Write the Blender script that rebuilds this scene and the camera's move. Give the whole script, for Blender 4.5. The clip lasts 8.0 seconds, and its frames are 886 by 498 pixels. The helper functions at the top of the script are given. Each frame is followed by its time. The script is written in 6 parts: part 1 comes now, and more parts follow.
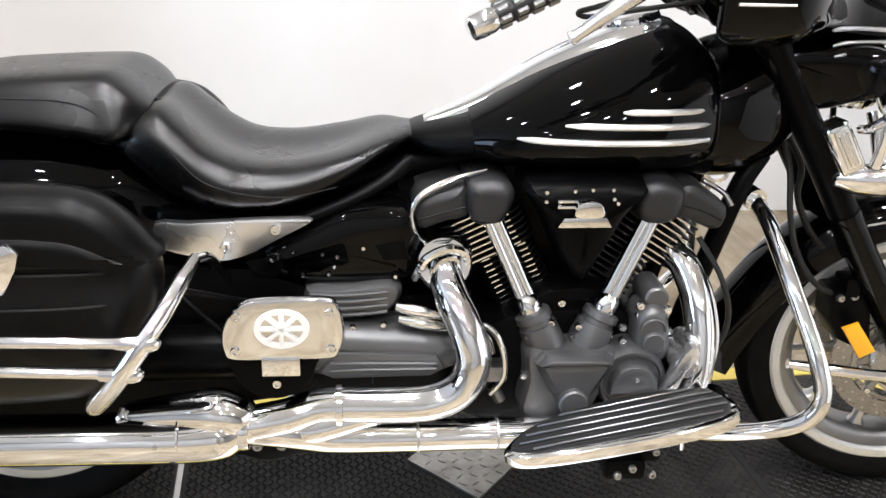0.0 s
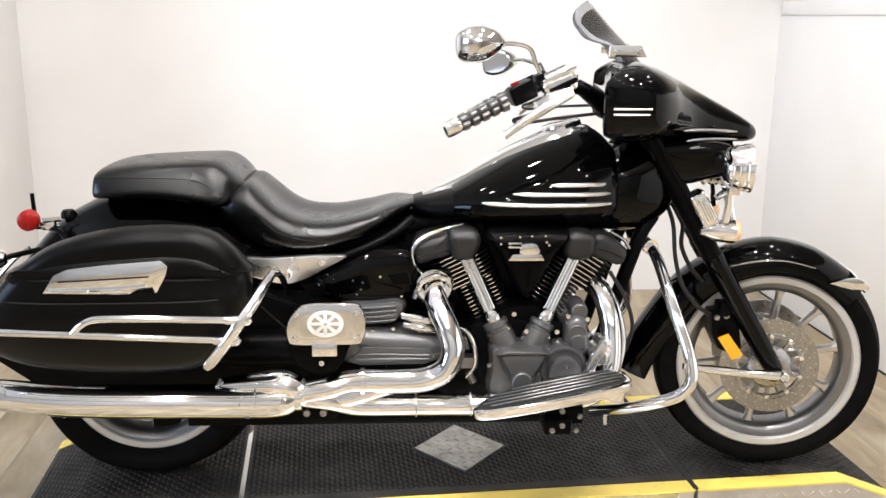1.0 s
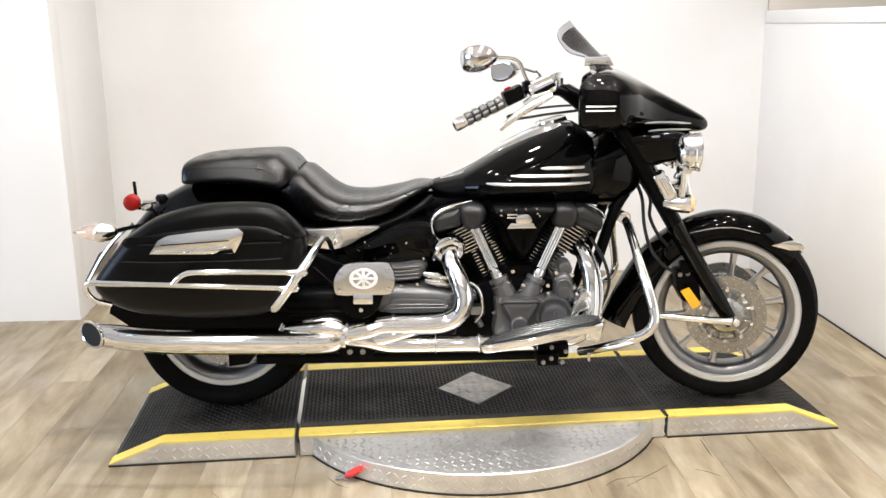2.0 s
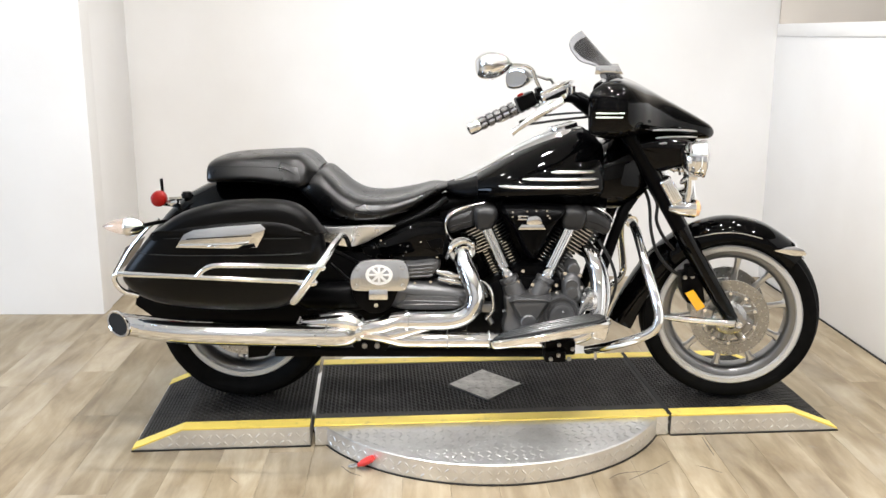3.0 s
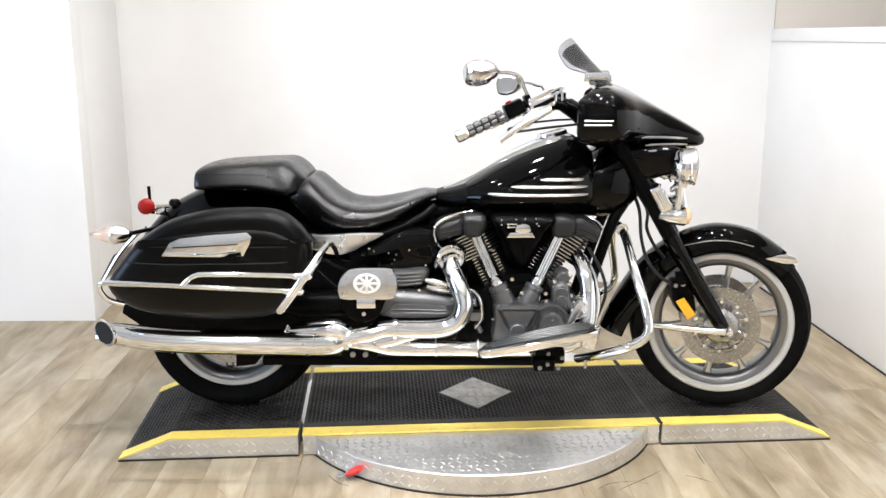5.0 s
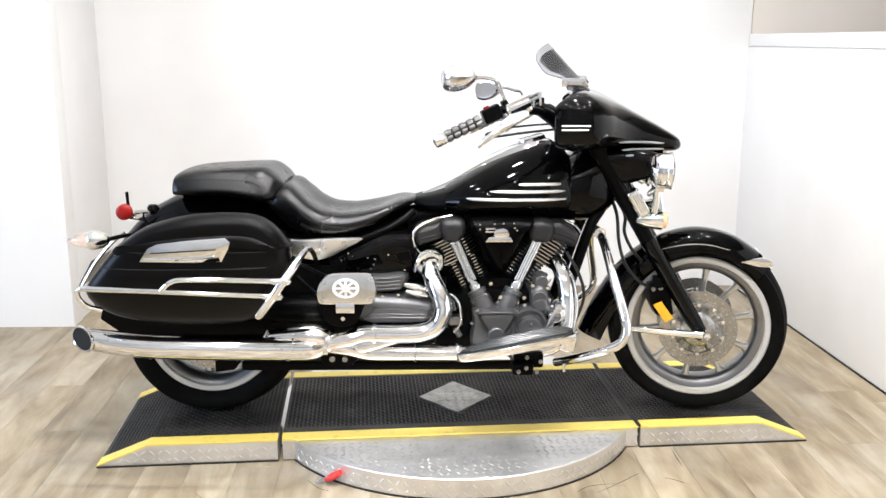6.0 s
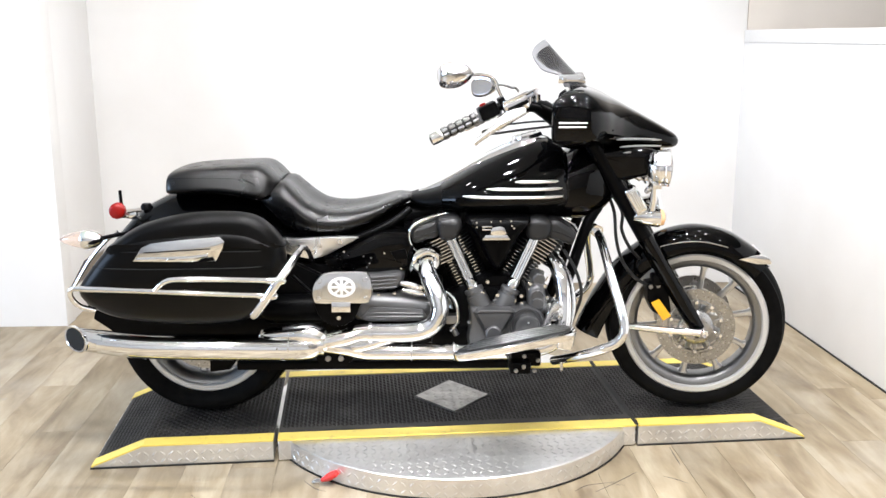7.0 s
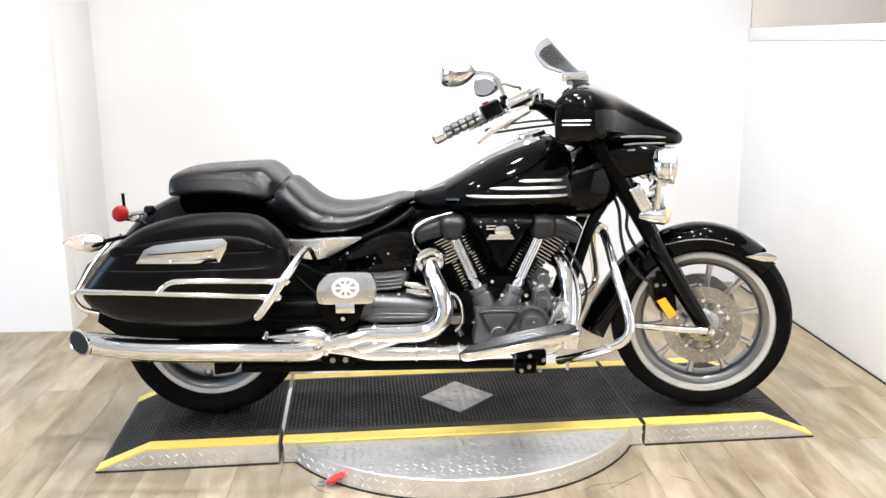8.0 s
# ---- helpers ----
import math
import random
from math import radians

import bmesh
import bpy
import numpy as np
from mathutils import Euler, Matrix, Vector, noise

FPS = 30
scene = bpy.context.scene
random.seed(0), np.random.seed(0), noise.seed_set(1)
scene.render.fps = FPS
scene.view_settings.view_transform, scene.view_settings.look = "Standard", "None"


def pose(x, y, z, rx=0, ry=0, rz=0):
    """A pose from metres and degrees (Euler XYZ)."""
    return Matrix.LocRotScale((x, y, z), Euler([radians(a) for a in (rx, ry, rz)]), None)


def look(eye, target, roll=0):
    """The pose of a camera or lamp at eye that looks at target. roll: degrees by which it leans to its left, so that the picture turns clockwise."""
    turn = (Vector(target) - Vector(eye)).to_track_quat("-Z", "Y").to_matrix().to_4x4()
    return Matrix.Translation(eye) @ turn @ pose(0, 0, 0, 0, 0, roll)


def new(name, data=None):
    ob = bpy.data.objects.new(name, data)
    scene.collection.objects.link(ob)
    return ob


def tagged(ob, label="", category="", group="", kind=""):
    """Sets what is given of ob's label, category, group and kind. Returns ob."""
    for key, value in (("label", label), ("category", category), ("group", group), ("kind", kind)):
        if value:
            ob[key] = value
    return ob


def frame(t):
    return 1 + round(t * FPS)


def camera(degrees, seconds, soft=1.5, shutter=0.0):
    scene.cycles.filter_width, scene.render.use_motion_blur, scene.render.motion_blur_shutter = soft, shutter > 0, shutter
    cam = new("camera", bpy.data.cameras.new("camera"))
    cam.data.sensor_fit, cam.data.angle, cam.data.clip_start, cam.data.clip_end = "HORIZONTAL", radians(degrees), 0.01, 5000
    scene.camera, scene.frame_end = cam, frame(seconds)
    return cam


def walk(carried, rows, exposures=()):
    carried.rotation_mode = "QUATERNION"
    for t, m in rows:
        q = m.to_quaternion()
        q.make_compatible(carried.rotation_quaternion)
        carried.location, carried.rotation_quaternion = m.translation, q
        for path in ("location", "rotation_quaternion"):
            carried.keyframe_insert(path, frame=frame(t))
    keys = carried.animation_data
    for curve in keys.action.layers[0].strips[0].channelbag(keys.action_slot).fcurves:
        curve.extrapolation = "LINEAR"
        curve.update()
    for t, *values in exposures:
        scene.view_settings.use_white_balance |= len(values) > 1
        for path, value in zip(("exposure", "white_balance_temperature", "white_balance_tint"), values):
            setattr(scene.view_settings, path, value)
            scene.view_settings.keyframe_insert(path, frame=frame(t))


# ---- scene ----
cam = camera(50.5, 8.0)
PATH = [
    (0, (-0.174, -1.697, 1.281), (-0.0650, 0.1670, 0.5650), 1.3),
    (0.1, (-0.152, -1.786, 1.285), (-0.0561, 0.0817, 0.5753), 1.42),
    (0.2, (-0.144, -1.871, 1.298), (-0.0403, 0.0046, 0.6113), 1),
    (0.3, (-0.131, -1.958, 1.306), (-0.0349, -0.0763, 0.6369), 0.92),
    (0.4, (-0.106, -2.051, 1.292), (-0.0207, -0.1544, 0.6641), 0.3),
    (0.5, (-0.101, -2.135, 1.299), (0.0070, -0.2310, 0.6960), 1.5),
    (0.6, (-0.116, -2.216, 1.306), (-0.0058, -0.3078, 0.7193), 2.02),
    (0.7, (-0.113, -2.302, 1.321), (-0.0261, -0.3819, 0.7692), 1.85),
    (0.8, (-0.111, -2.375, 1.335), (-0.0509, -0.4457, 0.8121), 1.12),
    (0.9, (-0.102, -2.449, 1.346), (-0.0595, -0.5125, 0.8477), 0.72),
    (1, (-0.099, -2.513, 1.351), (-0.0680, -0.5720, 0.8710), 0.5),
    (1.1, (-0.064, -2.591, 1.357), (-0.0591, -0.6411, 0.9113), 0.62),
    (1.2, (-0.045, -2.655, 1.365), (-0.0545, -0.7058, 0.9188), 1.13),
    (1.3, (-0.029, -2.730, 1.369), (-0.0483, -0.7858, 0.9011), 1.41),
    (1.4, (0.015, -2.804, 1.367), (-0.0388, -0.8619, 0.8916), 0.82),
    (1.5, (0.028, -2.867, 1.377), (-0.0510, -0.9330, 0.8750), -0.4),
    (1.6, (0.016, -2.917, 1.378), (-0.0580, -0.9800, 0.8852), -0.74),
    (1.7, (0.013, -2.973, 1.385), (-0.0611, -1.0284, 0.9239), -0.72),
    (1.8, (-0.013, -3.034, 1.365), (-0.0816, -1.0839, 0.9253), -1.06),
    (1.9, (0.000, -3.099, 1.386), (-0.0616, -1.1502, 0.9407), -1.04),
    (2, (-0.019, -3.149, 1.391), (-0.0750, -1.2040, 0.9250), -0.8),
    (2.2, (-0.012, -3.235, 1.383), (-0.0848, -1.2908, 0.9185), -0.22),
    (3.3, (-0.006, -3.272, 1.389), (-0.0953, -1.3239, 0.9452), -0.02),
    (3.5, (0.008, -3.262, 1.388), (-0.0700, -1.3130, 0.9450), -0.4),
    (3.8, (0.025, -3.247, 1.399), (-0.0709, -1.3015, 0.9438), -0.65),
    (4, (0.016, -3.238, 1.404), (-0.0710, -1.2950, 0.9410), -0.7),
    (4.2, (0.024, -3.236, 1.400), (-0.0673, -1.2914, 0.9401), -0.46),
    (5.3, (0.038, -3.247, 1.405), (-0.0487, -1.2981, 0.9640), 0.08),
    (5.5, (0.046, -3.247, 1.409), (-0.0310, -1.2980, 0.9660), 0),
    (5.8, (0.043, -3.252, 1.401), (-0.0154, -1.3011, 0.9649), 0.02),
    (6, (0.047, -3.254, 1.407), (-0.0080, -1.3030, 0.9720), 0),
    (6.5, (0.039, -3.246, 1.405), (-0.0130, -1.2980, 0.9570), 0.2),
    (6.8, (0.044, -3.240, 1.405), (-0.0075, -1.2915, 0.9576), -0.21),
    (7, (0.038, -3.231, 1.407), (-0.0040, -1.2810, 0.9650), -0.1),
    (7.3, (0.037, -3.226, 1.396), (-0.0235, -1.2756, 0.9593), -0.91),
    (7.5, (0.031, -3.212, 1.397), (-0.0020, -1.2590, 0.9650), -1),
    (7.8, (0.045, -3.214, 1.397), (0.0006, -1.2643, 0.9533), -0.63),
    (8, (0.043, -3.220, 1.388), (-0.0110, -1.2680, 0.9560), -0.7),
]
EXPOSURES = [(0.0, -0.2, 6350, 12), (0.5, -0.2, 6500, 13), (1.5, -0.15, 6700, 12), (2.2, -0.18, 6650, 11), (3.6, -0.21, 6520, 10), (4.2, -0.2, 6480, 10), (5.4, -0.07, 6350, 11), (6.6, 0.04, 6320, 11), (8.0, 0.06, 6300, 11)]
walk(cam, [(t, look(eye, target, roll)) for t, eye, target, roll in PATH], EXPOSURES)

# ---------------------------------------------------------------- light
world = bpy.data.worlds.new("world")
scene.world = world
world.use_nodes = True
world.node_tree.nodes["Background"].inputs[0].default_value = (0.9, 0.93, 1.0, 1)
world.node_tree.nodes["Background"].inputs[1].default_value = 0.05

ROOM = radians(4.6)
CEILING = 3.05
LAMP_POWER = 33.0
# The y -4.7 pair is added to brighten the unseen south wall.
LAMPS = [(-1.35, 0.35, 0.15), (-0.45, 0.35, 0.75), (0.45, 0.35, 0.75), (1.2, 0.35, 0.3),
         (-1.35, -0.7, 0.3), (-0.45, -0.7, 1.0), (0.45, -0.7, 1.0), (1.3, -0.7, 0.4),
         (-1.35, -1.9, 0.8), (-0.3, -1.9, 1.4), (0.75, -1.9, 1.2),
         (-1.6, -3.4, 1.0), (0.2, -3.4, 0.8), (2.0, -3.4, 0.8), (-1.8, -4.7, 0.9), (0.9, -4.7, 0.7)]


def room(x, y, z=0.0):
    """A place in the room's own axes, as a place in the world."""
    return Vector((x * math.cos(ROOM) - y * math.sin(ROOM), x * math.sin(ROOM) + y * math.cos(ROOM), z))


# ---------------------------------------------------------------- materials
def material(name, color=(0.5, 0.5, 0.5), rough=0.5, metal=0.0, coat=0.0, spec=0.5):
    m = bpy.data.materials.new(name)
    m.use_nodes = True
    b = m.node_tree.nodes["Principled BSDF"]
    b.inputs["Base Color"].default_value = (*color, 1)
    b.inputs["Roughness"].default_value = rough
    b.inputs["Metallic"].default_value = metal
    b.inputs["Coat Weight"].default_value = coat
    b.inputs["Coat Roughness"].default_value = 0.03
    b.inputs["Specular IOR Level"].default_value = spec
    return m


def node(m, kind, **sets):
    n = m.node_tree.nodes.new(kind)
    for key, value in sets.items():
        n.inputs[key.replace("_", " ")].default_value = value
    return n


def join_nodes(m, a, out, b, into):
    m.node_tree.links.new(a.outputs[out], b.inputs[into])


def coords(m, scale=(1, 1, 1), per_object=False):
    """Object coordinates, scaled; shifted from object to object if asked."""
    t = m.node_tree.nodes.new("ShaderNodeTexCoord")
    mp = m.node_tree.nodes.new("ShaderNodeMapping")
    mp.inputs["Scale"].default_value = scale
    join_nodes(m, t, "Object", mp, "Vector")
    if per_object:
        info = m.node_tree.nodes.new("ShaderNodeObjectInfo")
        mul = m.node_tree.nodes.new("ShaderNodeVectorMath")
        mul.operation = "SCALE"
        mul.inputs[0].default_value = (37.0, 91.0, 13.0)
        join_nodes(m, info, "Random", mul, "Scale")
        join_nodes(m, mul, "Vector", mp, "Location")
    return mp


def ramp(m, source, out, stops):
    r = m.node_tree.nodes.new("ShaderNodeValToRGB")
    while len(r.color_ramp.elements) < len(stops):
        r.color_ramp.elements.new(0.5)
    for e, (p, c) in zip(r.color_ramp.elements, stops):
        e.position = p
        e.color = (*c, 1) if len(c) == 3 else c
    join_nodes(m, source, out, r, "Fac")
    return r


def grain(m, scale, detail=4.0, stretch=(1, 1, 1), per_object=False, rough=0.55):
    n = node(m, "ShaderNodeTexNoise", Scale=scale, Detail=detail, Roughness=rough)
    join_nodes(m, coords(m, stretch, per_object), "Vector", n, "Vector")
    return n


def bump(m, source, out, strength, distance):
    b = node(m, "ShaderNodeBump", Strength=strength, Distance=distance)
    join_nodes(m, source, out, b, "Height")
    join_nodes(m, b, "Normal", m.node_tree.nodes["Principled BSDF"], "Normal")
    return b


def rough_vary(m, source, lo, hi):
    r = m.node_tree.nodes.new("ShaderNodeMapRange")
    r.inputs["To Min"].default_value, r.inputs["To Max"].default_value = lo, hi
    join_nodes(m, source, "Fac", r, "Value")
    join_nodes(m, r, "Result", m.node_tree.nodes["Principled BSDF"], "Roughness")


def tint(m, source, lo, hi, a=0.3, b=0.7):
    r = ramp(m, source, "Fac", [(a, lo), (b, hi)])
    join_nodes(m, r, "Color", m.node_tree.nodes["Principled BSDF"], "Base Color")
    return r


PAINT = material("black_gloss_paint", (0.0008, 0.0008, 0.0009), 0.03, spec=0.18)
rough_vary(PAINT, grain(PAINT, 9, 5), 0.015, 0.045)
SATIN = material("black_satin", (0.0014, 0.0014, 0.0016), 0.36, spec=0.065)
rough_vary(SATIN, grain(SATIN, 25, 6), 0.24, 0.42)
BAGMAT = material("black_saddlebag_leather", (0.0014, 0.0013, 0.0013), 0.34, spec=0.13)
n = grain(BAGMAT, 420, 5)
bump(BAGMAT, n, "Fac", 0.18, 0.0006)
rough_vary(BAGMAT, grain(BAGMAT, 10, 2), 0.28, 0.36)
VINYL = material("black_seat_vinyl", (0.0014, 0.0013, 0.0013), 0.28, spec=0.38)
n = node(VINYL, "ShaderNodeTexVoronoi", Scale=520.0)
join_nodes(VINYL, coords(VINYL), "Vector", n, "Vector")
bump(VINYL, n, "Distance", 0.16, 0.0005)
rough_vary(VINYL, grain(VINYL, 9, 2), 0.24, 0.32)
CHROME = material("chrome", (0.87, 0.875, 0.88), 0.05, 1.0)
rough_vary(CHROME, grain(CHROME, 18, 6), 0.025, 0.09)
bump(CHROME, grain(CHROME, 22, 2), "Fac", 0.03, 0.004)
ALLOY = material("cast_alloy", (0.24, 0.24, 0.243), 0.36, 1.0)
SPOKE = material("painted_spoke", (0.62, 0.62, 0.62), 0.3, 1.0)
rough_vary(SPOKE, grain(SPOKE, 50, 4), 0.24, 0.4)
EMBLEM = material("white_emblem", (0.78, 0.78, 0.77), 0.3, 0.3)
rough_vary(ALLOY, grain(ALLOY, 60, 5), 0.22, 0.42)
LIP = material("machined_rim_lip", (0.58, 0.582, 0.58), 0.36, 0.5)
rough_vary(LIP, grain(LIP, 40, 4), 0.32, 0.46)
DISC = material("brake_steel", (0.38, 0.378, 0.374), 0.26, 1.0)
rough_vary(DISC, grain(DISC, 120, 4), 0.2, 0.38)
ROCKER = material("charcoal_rocker_paint", (0.036, 0.036, 0.037), 0.36, 0.55, spec=0.25)
bump(ROCKER, grain(ROCKER, 600, 3), "Fac", 0.14, 0.0005)
rough_vary(ROCKER, grain(ROCKER, 18, 5), 0.28, 0.46)
POLISHED = material("brushed_bright_metal", (0.84, 0.84, 0.84), 0.28, 1.0)
rough_vary(POLISHED, grain(POLISHED, 6, 3), 0.24, 0.32)
CASE = material("grey_engine_case", (0.125, 0.125, 0.127), 0.36, 0.7, spec=0.4)
bump(CASE, grain(CASE, 700, 3), "Fac", 0.12, 0.0005)
rough_vary(CASE, grain(CASE, 16, 5), 0.32, 0.44)
FIN = material("black_cooling_fin", (0.003, 0.003, 0.0032), 0.45, 0.0, spec=0.2)
FINEDGE = material("machined_fin_edge", (0.78, 0.78, 0.78), 0.2, 1.0)
RUBBER = material("tyre_rubber", (0.013, 0.013, 0.013), 0.6, spec=0.05)
tint(RUBBER, grain(RUBBER, 30, 6), (0.002, 0.002, 0.002), (0.005, 0.0048, 0.0046))
bump(RUBBER, grain(RUBBER, 260, 4), "Fac", 0.25, 0.0008)
GRIPMAT = material("grip_rubber", (0.008, 0.008, 0.008), 0.5, spec=0.35)
RED = material("red_lens", (0.22, 0.006, 0.004), 0.3, spec=0.25)
AMBER = material("amber_reflector", (0.86, 0.41, 0.012), 0.2, coat=0.6)
AMBERLENS = material("amber_lens", (0.9, 0.55, 0.3), 0.12, coat=0.5)
CLEAR = material("clear_lens", (0.9, 0.9, 0.88), 0.06)
CLEAR.node_tree.nodes["Principled BSDF"].inputs["Transmission Weight"].default_value = 0.85
PALELENS = material("pale_amber_lens", (0.95, 0.80, 0.70), 0.08)
PALELENS.node_tree.nodes["Principled BSDF"].inputs["Transmission Weight"].default_value = 0.75
RIM = material("clear_screen_edge", (0.24, 0.24, 0.25), 0.15)
RIM.node_tree.nodes["Principled BSDF"].inputs["Transmission Weight"].default_value = 0.4
RIM.node_tree.nodes["Principled BSDF"].inputs["IOR"].default_value = 1.2
SMOKE = material("smoked_screen", (0.16, 0.16, 0.165), 0.03)
SMOKE.node_tree.nodes["Principled BSDF"].inputs["Transmission Weight"].default_value = 0.92
SMOKE.node_tree.nodes["Principled BSDF"].inputs["IOR"].default_value = 1.2
# Flat black for the shade inside the muffler mouth, seams and bag crease.
HOLE = material("recess_black", (0.003, 0.003, 0.003), 0.9)
LINE = material("silver_stripe", (0.9, 0.9, 0.91), 0.28, 0.9)
WHITE_WALL = material("white_wall_paint", (0.83, 0.82, 0.805), 0.6)
n = grain(WHITE_WALL, 1.3, 5)
tint(WHITE_WALL, n, (0.70, 0.688, 0.672), (0.76, 0.755, 0.747))
bump(WHITE_WALL, grain(WHITE_WALL, 160, 4), "Fac", 0.12, 0.001)
BEIGE_WALL = material("beige_wall_paint", (0.55, 0.52, 0.49), 0.7)
tint(BEIGE_WALL, grain(BEIGE_WALL, 1.1, 4), (0.62, 0.57, 0.51), (0.70, 0.65, 0.59))
# Tone set for reflections in the chrome; these walls are never in view.
PALE_WALL = material("pale_showroom_wall", (0.09, 0.085, 0.08), 0.8)
tint(PALE_WALL, grain(PALE_WALL, 1.5, 4), (0.36, 0.358, 0.355), (0.46, 0.457, 0.452))
CEIL = material("ceiling_paint", (0.32, 0.31, 0.30), 0.8)
tint(CEIL, grain(CEIL, 2.0, 4), (0.76, 0.75, 0.73), (0.82, 0.81, 0.79))
YELLOW = material("yellow_safety_paint", (0.75, 0.52, 0.03), 0.5)
r = tint(YELLOW, grain(YELLOW, 26, 8, rough=0.7), (0.46, 0.36, 0.12), (0.80, 0.62, 0.13), 0.28, 0.44)
MAT = material("black_tread_rubber", (0.03, 0.03, 0.031), 0.5, spec=0.2)
tint(MAT, grain(MAT, 7, 7), (0.007, 0.0065, 0.006), (0.036, 0.0335, 0.031))
rough_vary(MAT, grain(MAT, 12, 5), 0.38, 0.62)
PLATE = material("tread_plate_aluminium", (0.52, 0.51, 0.49), 0.36, 0.95)
tint(PLATE, grain(PLATE, 5, 8, rough=0.65), (0.62, 0.61, 0.60), (0.88, 0.88, 0.875), 0.3, 0.68)
rough_vary(PLATE, grain(PLATE, 30, 6), 0.26, 0.5)
INLAY = material("dull_aluminium_inlay", (0.3, 0.295, 0.28), 0.42, 0.9)
tint(INLAY, grain(INLAY, 12, 8, rough=0.7), (0.20, 0.195, 0.18), (0.52, 0.51, 0.49), 0.3, 0.7)
STEEL = material("plain_steel", (0.45, 0.45, 0.45), 0.35, 1.0)
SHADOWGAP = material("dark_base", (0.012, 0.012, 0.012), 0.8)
RED_GRIP = material("red_plastic_grip", (0.55, 0.035, 0.03), 0.45)
GLOW = material("lamp_glow", (1, 1, 1), 0.5)
GLOW.node_tree.nodes["Principled BSDF"].inputs["Emission Color"].default_value = (1.0, 0.95, 0.88, 1)
GLOW.node_tree.nodes["Principled BSDF"].inputs["Emission Strength"].default_value = 25.0
FIXTURE = material("white_lamp_housing", (0.7, 0.7, 0.7), 0.4)

WOOD = material("oak_plank", (0.4, 0.3, 0.2), 0.42)
info = WOOD.node_tree.nodes.new("ShaderNodeObjectInfo")
streak = grain(WOOD, 2.6, 5, (5.0, 1.0, 1), True, 0.5)
streak.inputs["Distortion"].default_value = 0.6
blot = grain(WOOD, 2.6, 5, (2.4, 0.7, 1), True)
blot.inputs["Distortion"].default_value = 1.2
wear = grain(WOOD, 1.7, 6, (1, 1, 1), True, 0.65)
tone = ramp(WOOD, streak, "Fac", [(0.28, (0.205, 0.158, 0.098)), (0.5, (0.330, 0.272, 0.186)), (0.72, (0.445, 0.386, 0.288))])
dark = ramp(WOOD, blot, "Fac", [(0.30, (0.68, 0.64, 0.60)), (0.42, (0.88, 0.86, 0.84)), (0.58, (1, 1, 1))])


def blend(m, kind, a, c, fac=None):
    """Mixes two colours; the share may come from a node."""
    mx = m.node_tree.nodes.new("ShaderNodeMix")
    mx.data_type, mx.blend_type = "RGBA", kind
    mx.inputs["Factor"].default_value = 1.0
    sockets = [s for s in mx.inputs if s.type == "RGBA"]
    for src, sock in ((a, sockets[0]), (c, sockets[1])):
        if isinstance(src, tuple):
            sock.default_value = (*src, 1)
        else:
            m.node_tree.links.new(src, sock)
    if fac is not None:
        m.node_tree.links.new(fac, [s for s in mx.inputs if s.type == "VALUE"][0])
    return [o for o in mx.outputs if o.type == "RGBA"][0]


wood = blend(WOOD, "MULTIPLY", tone.outputs["Color"], dark.outputs["Color"])
fine = ramp(WOOD, grain(WOOD, 16, 6, (7, 1, 1), True, 0.7), "Fac", [(0.30, (0.90, 0.88, 0.86)), (0.60, (1, 1, 1))])
wood = blend(WOOD, "MULTIPLY", wood, fine.outputs["Color"])
rubbed = ramp(WOOD, wear, "Fac", [(0.50, (0, 0, 0)), (0.72, (0.35, 0.35, 0.35))])
wood = blend(WOOD, "MIX", wood, (0.47, 0.435, 0.375), rubbed.outputs["Color"])
scuff = ramp(WOOD, grain(WOOD, 9, 7, (1, 1, 1), True, 0.7), "Fac", [(0.64, (0, 0, 0)), (0.72, (0.4, 0.4, 0.4))])
wood = blend(WOOD, "MIX", wood, (0.24, 0.235, 0.23), scuff.outputs["Color"])
hue = WOOD.node_tree.nodes.new("ShaderNodeHueSaturation")
vr = WOOD.node_tree.nodes.new("ShaderNodeMapRange")
vr.inputs["To Min"].default_value, vr.inputs["To Max"].default_value = 0.80, 1.0
join_nodes(WOOD, info, "Random", vr, "Value")
join_nodes(WOOD, vr, "Result", hue, "Value")
hue.inputs["Saturation"].default_value = 1.06
WOOD.node_tree.links.new(wood, hue.inputs["Color"])
join_nodes(WOOD, hue, "Color", WOOD.node_tree.nodes["Principled BSDF"], "Base Color")
rough_vary(WOOD, blot, 0.34, 0.55)
bump(WOOD, streak, "Fac", 0.12, 0.0015)


# ---------------------------------------------------------------- mesh tools
def finish(name, bm, mat, sharp=38):
    me = bpy.data.meshes.new(name)
    bmesh.ops.recalc_face_normals(bm, faces=bm.faces)
    bm.to_mesh(me)
    bm.free()
    for p in me.polygons:
        p.use_smooth = True
    me.set_sharp_from_angle(angle=radians(sharp))
    me.materials.append(mat)
    return me


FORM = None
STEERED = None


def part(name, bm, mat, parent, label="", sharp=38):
    # The vertices are warped by terms fitted to the camera view.
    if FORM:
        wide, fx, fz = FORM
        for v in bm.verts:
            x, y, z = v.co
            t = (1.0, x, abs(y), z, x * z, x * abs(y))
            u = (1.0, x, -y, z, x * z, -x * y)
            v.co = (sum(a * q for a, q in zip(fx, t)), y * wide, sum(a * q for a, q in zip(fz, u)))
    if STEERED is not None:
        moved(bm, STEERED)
    ob = new(name, finish(name, bm, mat, sharp))
    ob.parent = parent
    if label:
        tagged(ob, label)
    return ob


def thing(name, bm, mat, label, category, group="", kind="", m=None, sharp=38):
    ob = new(name, finish(name, bm, mat, sharp))
    if m is not None:
        ob.matrix_world = m
    return tagged(ob, label, category, group, kind)


